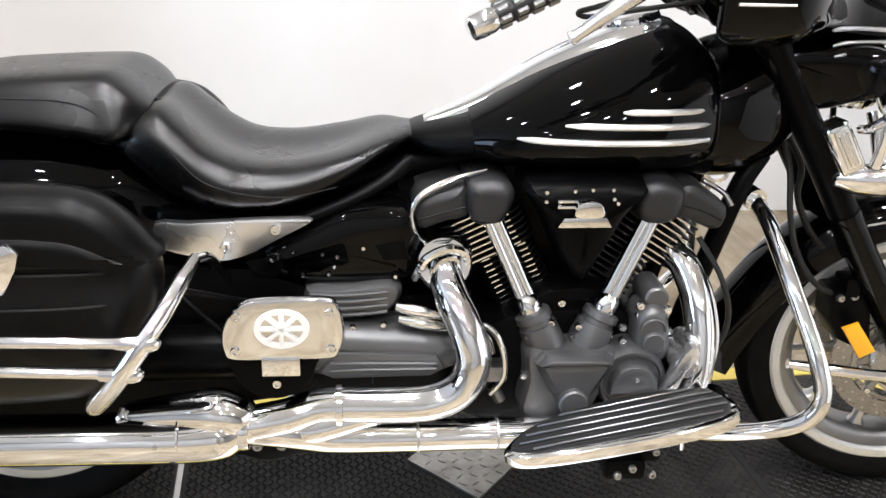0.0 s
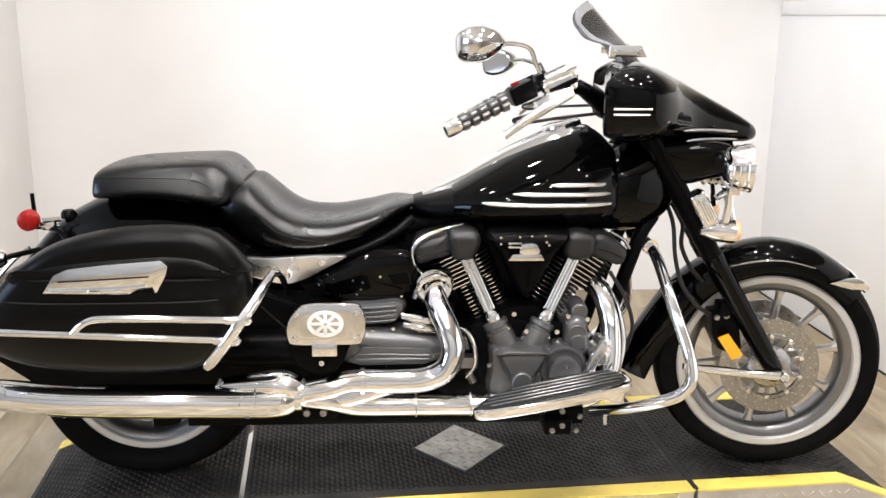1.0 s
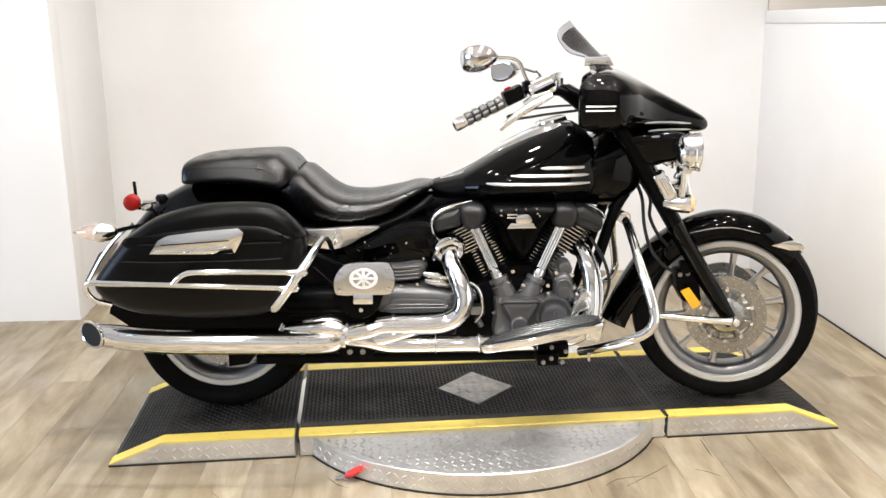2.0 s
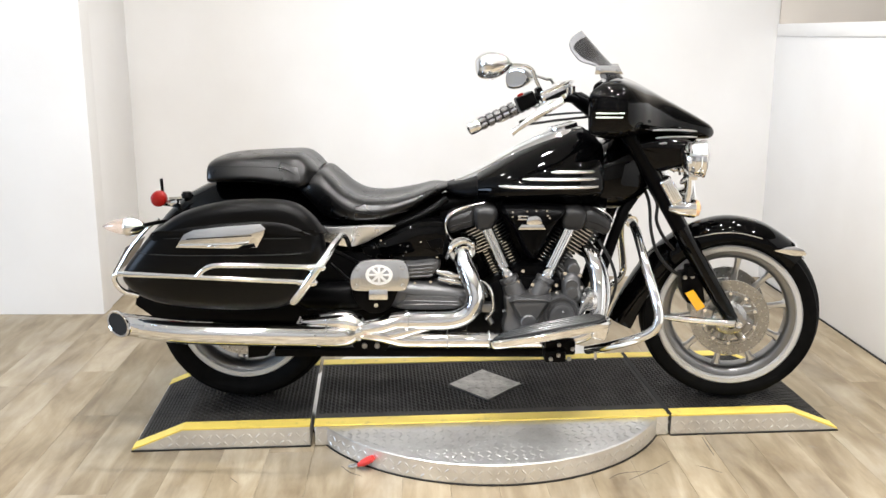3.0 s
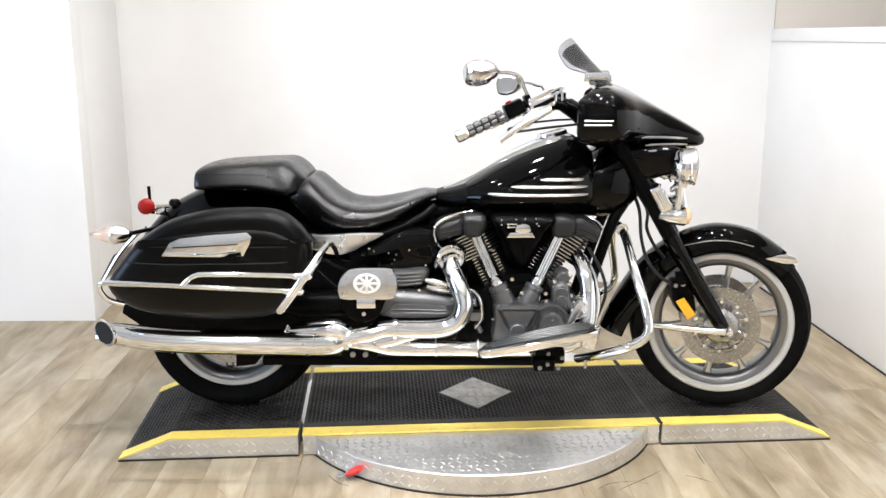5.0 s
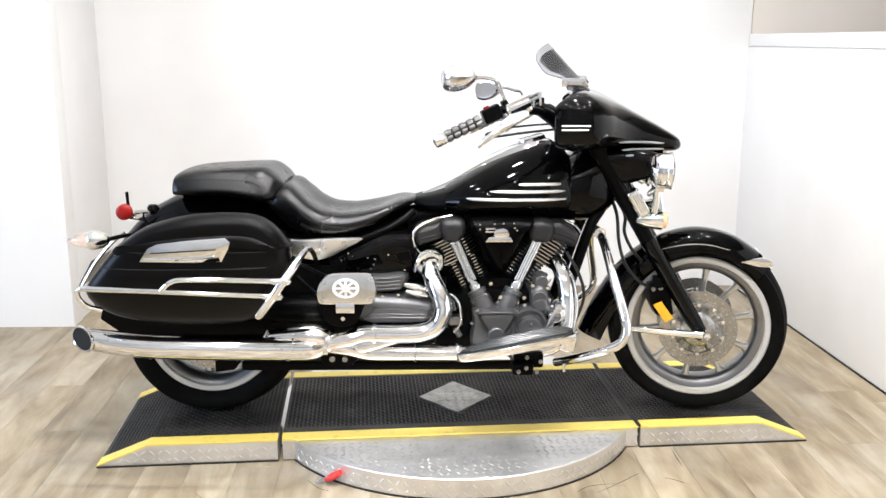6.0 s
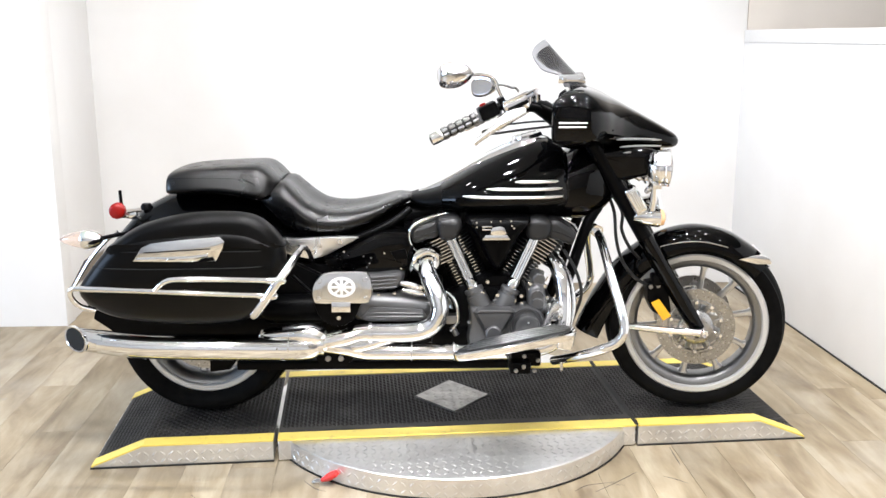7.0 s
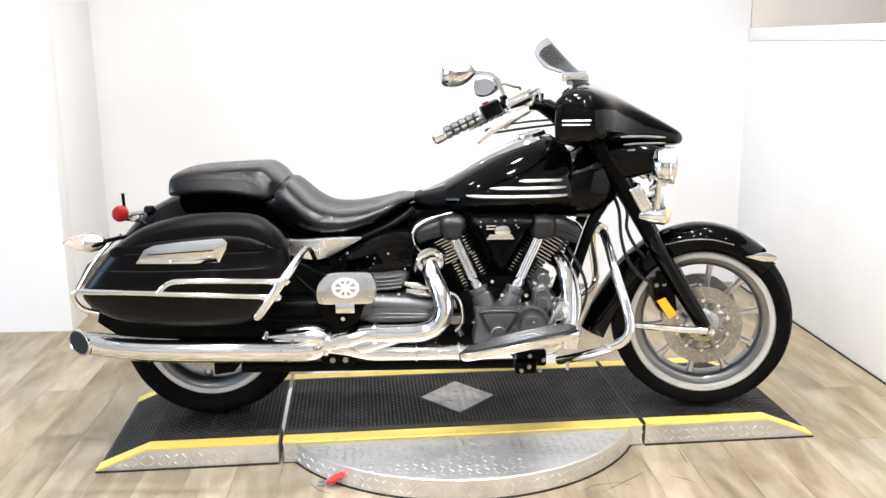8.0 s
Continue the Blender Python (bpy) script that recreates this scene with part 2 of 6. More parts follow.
def root(name, label, category, m=None, group="", kind=""):
    ob = new(name)
    if m is not None:
        ob.matrix_world = m
    return tagged(ob, label, category, group, kind)


def add(bm, other):
    """Pour one bmesh into another."""
    me = bpy.data.meshes.new("pour")
    other.to_mesh(me)
    other.free()
    bm.from_mesh(me)
    bpy.data.meshes.remove(me)
    return bm


def merged(*parts):
    bm = bmesh.new()
    for p in parts:
        add(bm, p)
    return bm


def moved(bm, m):
    bmesh.ops.transform(bm, matrix=m, verts=bm.verts)
    return bm


def flipped(bm):
    """The same shape on the other side of the machine."""
    bmesh.ops.scale(bm, vec=(1, -1, 1), verts=bm.verts)
    bmesh.ops.reverse_faces(bm, faces=bm.faces)
    return bm


def spline(pts, k=6):
    """A smooth line through the points."""
    P = [Vector(p) for p in pts]
    P = [2 * P[0] - P[1]] + P + [2 * P[-1] - P[-2]]
    out = []
    for i in range(1, len(P) - 2):
        a, b, c, d = P[i - 1:i + 3]
        for j in range(k):
            t = j / k
            out.append(0.5 * ((2 * b) + (c - a) * t + (2 * a - 5 * b + 4 * c - d) * t * t + (3 * b - a - 3 * c + d) * t ** 3))
    return out + [P[-2]]


def skin(rings, close=True, cap=True, around=True):
    """Faces between rings of equal count."""
    bm = bmesh.new()
    V = [[bm.verts.new(p) for p in ring] for ring in rings]
    n = len(rings[0])
    for a, b in zip(V, V[1:]):
        for i in range(n if around else n - 1):
            j = (i + 1) % n
            bm.faces.new((a[i], a[j], b[j], b[i]))
    if cap and around:
        bm.faces.new(V[0][::-1])
        bm.faces.new(V[-1])
    return bm


def tube(pts, r, n=14, k=6, smooth=True, radii=None, cap=True):
    line = spline(pts, k) if smooth and len(pts) > 2 else [Vector(p) for p in pts]
    if radii:
        R = [v[0] for v in spline([(q, 0, 0) for q in radii], k)] if smooth and len(pts) > 2 else radii
    else:
        R = [r] * len(line)
    rings, side = [], None
    for i, p in enumerate(line):
        d = (line[min(i + 1, len(line) - 1)] - line[max(i - 1, 0)]).normalized()
        if side is None:
            side = d.cross(Vector((0, 0, 1)) if abs(d.z) < 0.9 else Vector((1, 0, 0))).normalized()
        side = (side - d * side.dot(d)).normalized()
        up = d.cross(side)
        rings.append([p + R[i] * (math.cos(a) * side + math.sin(a) * up) for a in (2 * math.pi * j / n for j in range(n))])
    return skin(rings, cap=cap)


def lathe(profile, m, n=40, closed=False):
    """Turns (radius, along) round the y axis of m."""
    rings = []
    for r, h in profile:
        rings.append([m @ Vector((max(r, 1e-4) * math.cos(a), h, max(r, 1e-4) * math.sin(a))) for a in (2 * math.pi * j / n for j in range(n))])
    if closed:
        rings.append(rings[0])
    bm = skin(rings, cap=not closed)
    bmesh.ops.remove_doubles(bm, verts=bm.verts, dist=1e-5)
    return bm


def at(x, y, z):
    return Matrix.Translation((x, y, z))


def slab(outline, y0, y1, bevel=0.003, seg=2):
    """An outline in x and z, given a thickness in y, with rounded rims."""
    bm = bmesh.new()
    f = bm.faces.new([bm.verts.new((x, y0, z)) for x, z in outline])
    got = bmesh.ops.extrude_face_region(bm, geom=[f])
    bmesh.ops.translate(bm, vec=(0, y1 - y0, 0), verts=[v for v in got["geom"] if isinstance(v, bmesh.types.BMVert)])
    bmesh.ops.recalc_face_normals(bm, faces=bm.faces)
    if bevel:
        es = [e for e in bm.edges if len({round(v.co.y, 5) for v in e.verts}) == 1]
        bmesh.ops.bevel(bm, geom=es, offset=bevel, segments=seg, affect="EDGES", profile=0.6)
    return bm


def block(sx, sy, sz, m=None, bevel=0.003, seg=2):
    bm = bmesh.new()
    bmesh.ops.create_cube(bm, size=1.0)
    bmesh.ops.scale(bm, vec=(sx, sy, sz), verts=bm.verts)
    if bevel:
        bmesh.ops.bevel(bm, geom=list(bm.edges), offset=bevel, segments=seg, affect="EDGES", profile=0.6)
    return moved(bm, m) if m is not None else bm


def smooth_outline(pts, k=5):
    """A closed smooth outline through the points."""
    P = [Vector((x, z, 0)) for x, z in pts]
    n = len(P)
    out = []
    for i in range(n):
        a, b, c, d = P[i - 1], P[i], P[(i + 1) % n], P[(i + 2) % n]
        for j in range(k):
            t = j / k
            v = 0.5 * ((2 * b) + (c - a) * t + (2 * a - 5 * b + 4 * c - d) * t * t + (3 * b - a - 3 * c + d) * t ** 3)
            out.append((v.x, v.y))
    return out


def pillow(outline, layers):
    """An outline in x and z stacked along y: layers of (y, inset)."""
    cx = sum(p[0] for p in outline) / len(outline)
    cz = sum(p[1] for p in outline) / len(outline)
    rings = []
    n = len(outline)
    nor = []
    area = sum(outline[i][0] * outline[(i + 1) % n][1] - outline[(i + 1) % n][0] * outline[i][1] for i in range(n))
    sgn = 1 if area > 0 else -1
    for i in range(n):
        a, b = Vector(outline[i - 1]), Vector(outline[(i + 1) % n])
        d = (b - a).normalized()
        nor.append(Vector((-d.y, d.x)) * sgn)
    for y, inset in layers:
        ring = []
        for (x, z), q in zip(outline, nor):
            w = Vector((cx - x, cz - z))
            dirn = (q + w.normalized()).normalized() if w.length > 1e-6 else q
            p = Vector((x, z)) + dirn * min(inset, w.length * 0.9)
            ring.append((p.x, y, p.y))
        rings.append(ring)
    for end in (0, -1):
        ring = rings[end]
        c = sum((Vector(p) for p in ring), Vector()) / len(ring)
        more = [[Vector(p).lerp(c, t) for p in ring] for t in (0.35, 0.7, 0.97)]
        rings = (more[::-1] + rings) if end == 0 else (rings + more)
    return skin(rings)


def oval(x, hw, zt, zb, n=36, e=2.6, mid=0.5, yoff=0.0):
    """A rounded cross-section at x: half width, top and bottom, squareness."""
    zc = zb + (zt - zb) * mid
    ring = []
    for j in range(n):
        a = 2 * math.pi * j / n
        c, s = math.cos(a), math.sin(a)
        y = hw * math.copysign(abs(c) ** (2 / e), c)
        z = (zt - zc if s > 0 else zc - zb) * math.copysign(abs(s) ** (2 / e), s)
        ring.append(Vector((x, y + yoff, zc + z)))
    return ring


def loft(rows, k=5, n=36, cap=True):
    """rows of (x, half width, top, bottom, squareness, mid) run smoothly together."""
    cols = []
    for c in range(6):
        cols.append([v[0] for v in spline([(row[c], 0, 0) for row in rows], k)])
    return skin([oval(x, max(hw, 0.002), zt, min(zb, zt - 0.002), n, max(e, 1.6), mid) for x, hw, zt, zb, e, mid in zip(*cols)], cap=cap)


def bolt_head(x, y, z, r=0.007, h=0.006):
    """A domed bolt with a socket, facing the right-hand side of the machine."""
    return lathe([(0.001, -h * 0.35), (r * 0.4, -h * 0.35), (r * 0.45, -h), (r * 0.8, -h), (r, -h * 0.6), (r, 0.002)], at(x, y, z), 12)


# ---------------------------------------------------------------- room
def wall(name, p, q, height, label, mat=None, thick=0.12, z0=0.0):
    p, q = Vector((*p, 0)), Vector((*q, 0))
    d = q - p
    m = Matrix.Translation((p + q) / 2 + Vector((0, 0, z0 + height / 2))) @ Matrix.Rotation(math.atan2(d.y, d.x), 4, "Z") @ at(0, thick / 2, 0)
    return thing(name, block(d.length, thick, height, bevel=0.0015), mat or WHITE_WALL, label, "wall", kind="structure", m=m)


A, B = (-2.02, 2.02), (1.59, 2.12)
wall("wall_north", (-2.14, 2.0167), (1.60, 2.120), CEILING, "white painted back wall of the photo bay")
wall("wall_return", (-1.9305, 1.225), (-2.0278, 2.09), CEILING, "white painted return wall beside the back wall")
wall("wall_northwest", (-5.2, 1.03), (-1.929, 1.212), CEILING, "white painted wall panel standing forward of the bay")
wall("wall_east", B, (2.02, -2.6), 1.372, "low white painted partition wall with a capped top")
d = (Vector((2.02, -2.6)) - Vector(B))
m = Matrix.Translation(((B[0] + 2.02) / 2 + 0.058, (B[1] - 2.6) / 2, 1.372 + 0.033)) @ Matrix.Rotation(math.atan2(d.y, d.x), 4, "Z")
thing("trim", block(d.length - 0.02, 0.128, 0.066, bevel=0.004), WHITE_WALL, "white painted cap rail on top of the partition", "trim", kind="structure", m=m)
m = Matrix.Translation(((B[0] + 2.02) / 2 - 0.004, (B[1] - 2.6) / 2, 0.003)) @ Matrix.Rotation(math.atan2(d.y, d.x), 4, "Z")
thing("trim", block(d.length - 0.06, 0.007, 0.006, bevel=0), SHADOWGAP, "dark joint line along the foot of the partition", "trim", kind="structure", m=m)
wall("wall_far_east", (4.6, 2.6), (4.9, -5.5), CEILING, "beige wall beyond the partition", BEIGE_WALL)
wall("wall_northeast", (1.604, 2.126), (4.6, 2.45), CEILING, "grey-beige wall behind the partition", BEIGE_WALL)
# Unseen walls added to close the room; they shape the reflections.
wall("wall_west", (-5.0, -5.6), (-5.06, -3.2), CEILING, "unseen pale grey side wall added to the room", PALE_WALL)
wall("wall_west_low", (-5.061, -3.2), (-5.14, -0.6), 0.5, "pale grey wall under the window", PALE_WALL)
wall("wall_west_high", (-5.061, -3.2), (-5.14, -0.6), 0.65, "pale grey wall over the window", PALE_WALL, z0=2.4)
wall("wall_west_end", (-5.141, -0.6), (-5.2, 1.03), CEILING, "unseen pale grey side wall added to the room", PALE_WALL)
win = root("window_1", "wide showroom window with daylight behind it", "window", at(-5.16, -1.9, 0), kind="structure")
for y in (-1.28, 0.0, 1.28):
    part("window_frame", block(0.06, 0.05, 1.9, at(0.0, y, 1.45), 0.004), FIXTURE, win)
sky = bpy.data.lights.new("window_light", "AREA")
sky.shape, sky.size, sky.size_y, sky.energy, sky.color = "RECTANGLE", 2.4, 1.8, 160.0, (0.58, 0.75, 1.0)
new("window_light", sky).matrix_world = look((-5.25, -1.9, 1.45), (0, -1.9, 1.45)) @ Matrix.Rotation(0, 4, "Z")
wall("wall_south", (4.9, -5.5), (-5.0, -5.6), CEILING, "unseen pale grey wall added behind the camera", PALE_WALL)
thing("ceiling", block(11.5, 9.5, 0.1, bevel=0), CEIL, "grey painted showroom ceiling", "ceiling", kind="structure", m=at(-0.2, -1.6, CEILING + 0.05))
floor = thing("floor", block(11.5, 9.5, 0.1, bevel=0), SHADOWGAP, "wood-look plank floor with scuffs", "floor", kind="structure", m=at(-0.2, -1.6, -0.056))


def ceiling_lamp(x, y, share):
    lamp = root("ceiling_lamp", "round white ceiling spotlight, lit", "lamp", at(x, y, CEILING), "ceiling spotlights")
    up = Matrix.Rotation(radians(90), 4, "X")
    part("housing", lathe([(0.001, 0.0), (0.075, 0.0), (0.075, -0.05), (0.06, -0.055), (0.058, -0.02), (0.001, -0.02)], up, 24), FIXTURE, lamp)
    part("bulb", lathe([(0.001, -0.022), (0.05, -0.022), (0.05, -0.03), (0.001, -0.03)], up, 24), GLOW, lamp, "glowing lamp face")
    data = bpy.data.lights.new("ceiling_light", "AREA")
    data.shape, data.size, data.energy, data.color = "DISK", 0.11, LAMP_POWER * share, (1.0, 0.99, 0.98)
    light = new("ceiling_light", data)
    light.matrix_world = at(x, y, CEILING - 0.075)


for x, y, share in LAMPS:
    ceiling_lamp(x, y, share)

# ---------------------------------------------------------------- turntable and ramps
STAGE = Matrix.Translation((0.0, 0.0, 0.0)) @ Matrix.Rotation(radians(6.7), 4, "Z")
H, Y0, Y1 = 0.075, -0.222, 0.442
STRIP = 0.062


def bars(cells, m_of, length=0.026, width=0.0066, high=0.0022, smooth=True):
    """Raised tread bars: one low lens-shaped pip for each cell (u, v, angle)."""
    verts, faces = [], []
    for u, v, a in cells:
        c, s = math.cos(a), math.sin(a)
        k = len(verts)
        for lx, ly, h in ((-0.5, 0, 0), (-0.25, -0.5, 0), (0.25, -0.5, 0), (0.5, 0, 0), (0.25, 0.5, 0), (-0.25, 0.5, 0), (-0.3, 0, 1), (0.3, 0, 1)):
            x, y = lx * length, ly * width
            verts.append(m_of(u + x * c - y * s, v + x * s + y * c, h * high))
        for f in ((0, 1, 6), (1, 2, 7, 6), (2, 3, 7), (3, 4, 7), (4, 5, 6, 7), (5, 0, 6)):
            faces.append(tuple(k + i for i in f))
    me = bpy.data.meshes.new("tread")
    me.from_pydata(verts, [], faces)
    for p in me.polygons:
        p.use_smooth = smooth
    return me


def tread(name, parent, cells, m_of, mat, label, **kw):
    me = bars(cells, m_of, **kw)
    me.materials.append(mat)
    ob = new(name, me)
    ob.parent = parent
    return tagged(ob, label, kind="stuff")


def lattice(u0, u1, v0, v1, step, keep=lambda u, v: True):
    """Alternating slanted bars on a square lattice."""
    out = []
    for i in range(int((u1 - u0) / step) + 1):
        for j in range(int((v1 - v0) / step) + 1):
            u, v = u0 + i * step, v0 + j * step
            if keep(u, v):
                out.append((u, v, radians(45 if (i + j) % 2 else -45)))
    return out


def ramp_height(u, edge, end):
    """The ramp's top: level to the edge, then down to the floor at its end."""
    t = min(max((abs(u) - edge) / (end - edge), 0.0), 1.0)
    return H + (0.008 - H) * t


def flat_strip(outline, lift, thick, zf):
    """A thin sheet over an outline in u and v, following the height zf(u)."""
    bm = bmesh.new()
    top = [bm.verts.new((u, v, zf(u) + lift)) for u, v in outline]
    low = [bm.verts.new((u, v, zf(u) + lift - thick)) for u, v in outline]
    bm.faces.new(top)
    bm.faces.new(low[::-1])
    n = len(outline)
    for i in range(n):
        bm.faces.new((low[i], low[(i + 1) % n], top[(i + 1) % n], top[i]))
    bmesh.ops.triangulate(bm, faces=[f for f in bm.faces if len(f.verts) > 4])
    return bm


def wedge(side):
    """A ramp piece at one end of the turntable; side -1 or 1."""
    inner, edge, end = (0.630, 1.06, 1.232) if side < 0 else (0.634, 1.075, 1.242)
    zf = lambda u: ramp_height(u, edge, end)
    s = side
    ob = root("ramp", "aluminium ramp section with black tread top and yellow edges", "ramp", STAGE, "ramp sections")
    prof = [(s * inner, 0.004), (s * end, 0.004), (s * end, 0.008), (s * edge, H - 0.002), (s * inner, H - 0.002)]
    part("body", slab(prof, Y0 + 0.002, Y1 - 0.002, 0.002, 1), PLATE, ob, "aluminium tread-plate side")
    part("base", slab([(s * inner, 0.0), (s * (end + 0.003), 0.0), (s * (end + 0.003), 0.004), (s * inner, 0.004)], Y0 - 0.002, Y1 + 0.002, 0, 1), SHADOWGAP, ob)
    for nm, va, vb in (("tread_top", Y0 + STRIP, Y1 - STRIP),):
        outs = [(s * inner, va), (s * edge, va), (s * edge, vb), (s * inner, vb)]
        outs2 = [(s * edge, va), (s * (end - 0.004), va), (s * (end - 0.004), vb), (s * edge, vb)]
        part(nm, merged(flat_strip(outs, 0.003, 0.005, zf), flat_strip(outs2, 0.003, 0.005, zf)), MAT, ob, "black tread rubber top")
    for va, vb in ((Y0, Y0 + STRIP - 0.004), (Y1 - STRIP + 0.004, Y1)):
        outs = [(s * inner, va), (s * edge, va), (s * edge, vb), (s * inner, vb)]
        outs2 = [(s * edge, va), (s * end, va), (s * end, vb), (s * edge, vb)]
        part("edge_strip", merged(flat_strip(outs, 0.004, 0.006, zf), flat_strip(outs2, 0.004, 0.006, zf)), YELLOW, ob, "worn yellow painted edge strip")
    lo, hi = (inner + 0.012, end - 0.012)
    cells = [(s * u, v, a) for u, v, a in lattice(lo, hi, Y0 + STRIP + 0.012, Y1 - STRIP - 0.01, 0.0145)]
    tread("tread", ob, cells, lambda u, v, h: (u, v, zf(u) + 0.003 + h), MAT, "black raised tread pattern", length=0.0175, width=0.0058, high=0.0026, smooth=False)
    side_cells = [(u, v, a) for u, v, a in lattice(inner + 0.016, end - 0.02, 0.018, H - 0.012, 0.027) if v < zf(u) - 0.012]
    tread("tread_pattern", ob, [(s * u, v, a) for u, v, a in side_cells], lambda u, v, h: (u, Y0 + 0.002 - h, v), PLATE, "raised tread bars on the aluminium side")
    return ob


wedge(-1)
wedge(1)

turntable = root("turntable", "round aluminium tread-plate turntable with black tread top and yellow edges", "turntable", STAGE)
CX, CY, RD = 0.005, 0.108, 0.664
up = Matrix.Rotation(radians(90), 4, "X")
part("disc", lathe([(0.001, 0.071), (RD - 0.003, 0.071), (RD, 0.068), (RD, 0.006), (RD - 0.01, 0.004), (0.001, 0.004)], at(CX, CY, 0) @ up, 128), PLATE, turntable, "round aluminium tread plate")
part("base", lathe([(0.001, 0.004), (RD + 0.003, 0.004), (RD + 0.003, 0.0), (0.001, 0.0)], at(CX, CY, 0) @ up, 96), SHADOWGAP, turntable)
# Dark strip over the joint, standing in for the gap's shade.
part("gap_shade", block(0.015, Y1 - Y0 - 0.01, 0.006, at(0.630, (Y0 + Y1) / 2, 0.0775), 0), SHADOWGAP, turntable, "dark strip laid in for the shaded gap beside the ramp")
part("deck", block(1.238, Y1 - Y0 - 0.004, 0.07, at(0.005, (Y0 + Y1) / 2, 0.038), 0.002, 1), PLATE, turntable, "aluminium tread-plate deck")
flat = lambda u: H
part("tread_top", flat_strip([(-0.616, Y0 + STRIP), (0.626, Y0 + STRIP), (0.626, Y1 - STRIP), (-0.616, Y1 - STRIP)], 0.003, 0.006, flat), MAT, turntable, "black tread rubber top")
for va, vb in ((Y0, Y0 + STRIP - 0.004), (Y1 - STRIP + 0.004, Y1)):
    part("edge_strip", flat_strip([(-0.616, va), (0.626, va), (0.626, vb), (-0.616, vb)], 0.004, 0.006, flat), YELLOW, turntable, "worn yellow painted edge strip")
DIA = [(0.137, 0.0), (0.0, 0.158), (-0.137, 0.0), (0.0, -0.158)]
DM = Matrix.Rotation(radians(-2.5), 2)
dia = [tuple(DM @ Vector(p) + Vector((0.012, 0.113))) for p in DIA]
part("diamond_plate", flat_strip(dia, 0.0085, 0.006, flat), INLAY, turntable, "scratched bare aluminium diamond inlay")


in_dia = lambda u, v: abs(u - 0.012) / 0.125 + abs(v - 0.113) / 0.145 < 1
tread("tread_pattern", turntable, lattice(-0.14, 0.16, -0.05, 0.28, 0.03, in_dia), lambda u, v, h: (u, v, H + 0.0085 + h), INLAY, "raised tread bars on the diamond inlay")


def clear_of_diamond(u, v):
    return abs(u - 0.012) / 0.15 + abs(v - 0.113) / 0.17 > 1


tread("tread", turntable, lattice(-0.60, 0.615, Y0 + STRIP + 0.045, Y1 - STRIP - 0.01, 0.0145, clear_of_diamond), lambda u, v, h: (u, v, H + 0.003 + h), MAT, "black raised tread pattern", length=0.0175, width=0.0058, high=0.0026, smooth=False)
tread("tread_pattern", turntable, lattice(-0.63, 0.64, -0.54, Y0 - 0.012, 0.028, lambda u, v: math.hypot(u - CX, v - CY) < RD - 0.012), lambda u, v, h: (u, v, 0.0712 + h), PLATE, "raised tread bars on the disc")
rim_cells = [(w, v, a) for w, v, a in lattice(-RD * 2.75, -RD * 0.40, 0.017, 0.062, 0.027)]
tread("tread_pattern", turntable, rim_cells, lambda w, v, h: (CX + (RD + h) * math.cos(w / RD), CY + (RD + h) * math.sin(w / RD), v), PLATE, "raised tread bars round the rim")
for s, a, b in ((-1, 0.545, 0.612), (1, 0.565, 0.622)):
    tread("tread_pattern", turntable, [(s * u, v, q) for u, v, q in lattice(a, b, 0.018, 0.06, 0.027)], lambda u, v, h: (u, Y0 + 0.002 - h, v), PLATE, "raised tread bars on the deck side")

# a battery clamp lying against the disc
clamp = root("battery_clamp", "red-handled battery clamp lying on the floor against the turntable", "clamp", Matrix.Translation((-0.405, -0.456, 0.0)) @ Matrix.Rotation(radians(-14), 4, "Z") @ Matrix.Scale(0.78, 4))
for s in (1, -1):
    part("jaw", tube([(-0.052, s * 0.004, 0.008), (-0.035, s * 0.012, 0.011), (-0.01, s * 0.007, 0.018), (0.01, s * 0.009, 0.026)], 0.004, 8), STEEL, clamp, "bare steel jaw")
    part("handle", tube([(-0.006, s * 0.009, 0.022), (0.025, s * 0.013, 0.038), (0.055, s * 0.010, 0.056)], 0.013, 12, radii=[0.009, 0.0135, 0.0115]), RED_GRIP, clamp, "red plastic handle")
part("spring", lathe([(0.0105, -0.01), (0.0115, -0.005), (0.0105, 0.0), (0.0115, 0.005), (0.0105, 0.01)], at(0.0, 0, 0.022) @ up, 14), STEEL, clamp)

# ---------------------------------------------------------------- motorcycle
STEER = 10.0
bike = root("motorcycle", "black touring motorcycle with chrome trim and saddlebags on a turntable", "motorcycle",
            Matrix.Translation((-0.875, 0.0, 0.0785)) @ Matrix.Rotation(radians(1.2), 4, "Z"))
FX, FZ, FR = 1.758, 0.320, 0.320
RX, RZ, RR = -0.003, 0.330, 0.330

# warps fitted to each part's position in view: (width, length terms, height terms)
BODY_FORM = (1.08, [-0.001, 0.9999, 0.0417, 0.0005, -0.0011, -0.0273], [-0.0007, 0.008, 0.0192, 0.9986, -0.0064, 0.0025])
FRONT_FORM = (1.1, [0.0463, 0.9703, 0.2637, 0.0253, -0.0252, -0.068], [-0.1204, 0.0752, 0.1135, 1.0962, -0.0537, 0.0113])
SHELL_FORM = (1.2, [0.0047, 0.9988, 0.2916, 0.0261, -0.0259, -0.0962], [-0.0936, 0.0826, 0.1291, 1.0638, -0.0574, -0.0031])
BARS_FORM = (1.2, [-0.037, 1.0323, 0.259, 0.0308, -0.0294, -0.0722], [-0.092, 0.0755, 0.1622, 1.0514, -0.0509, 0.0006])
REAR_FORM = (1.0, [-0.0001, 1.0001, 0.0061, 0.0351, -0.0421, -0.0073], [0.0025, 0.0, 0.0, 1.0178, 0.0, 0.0])
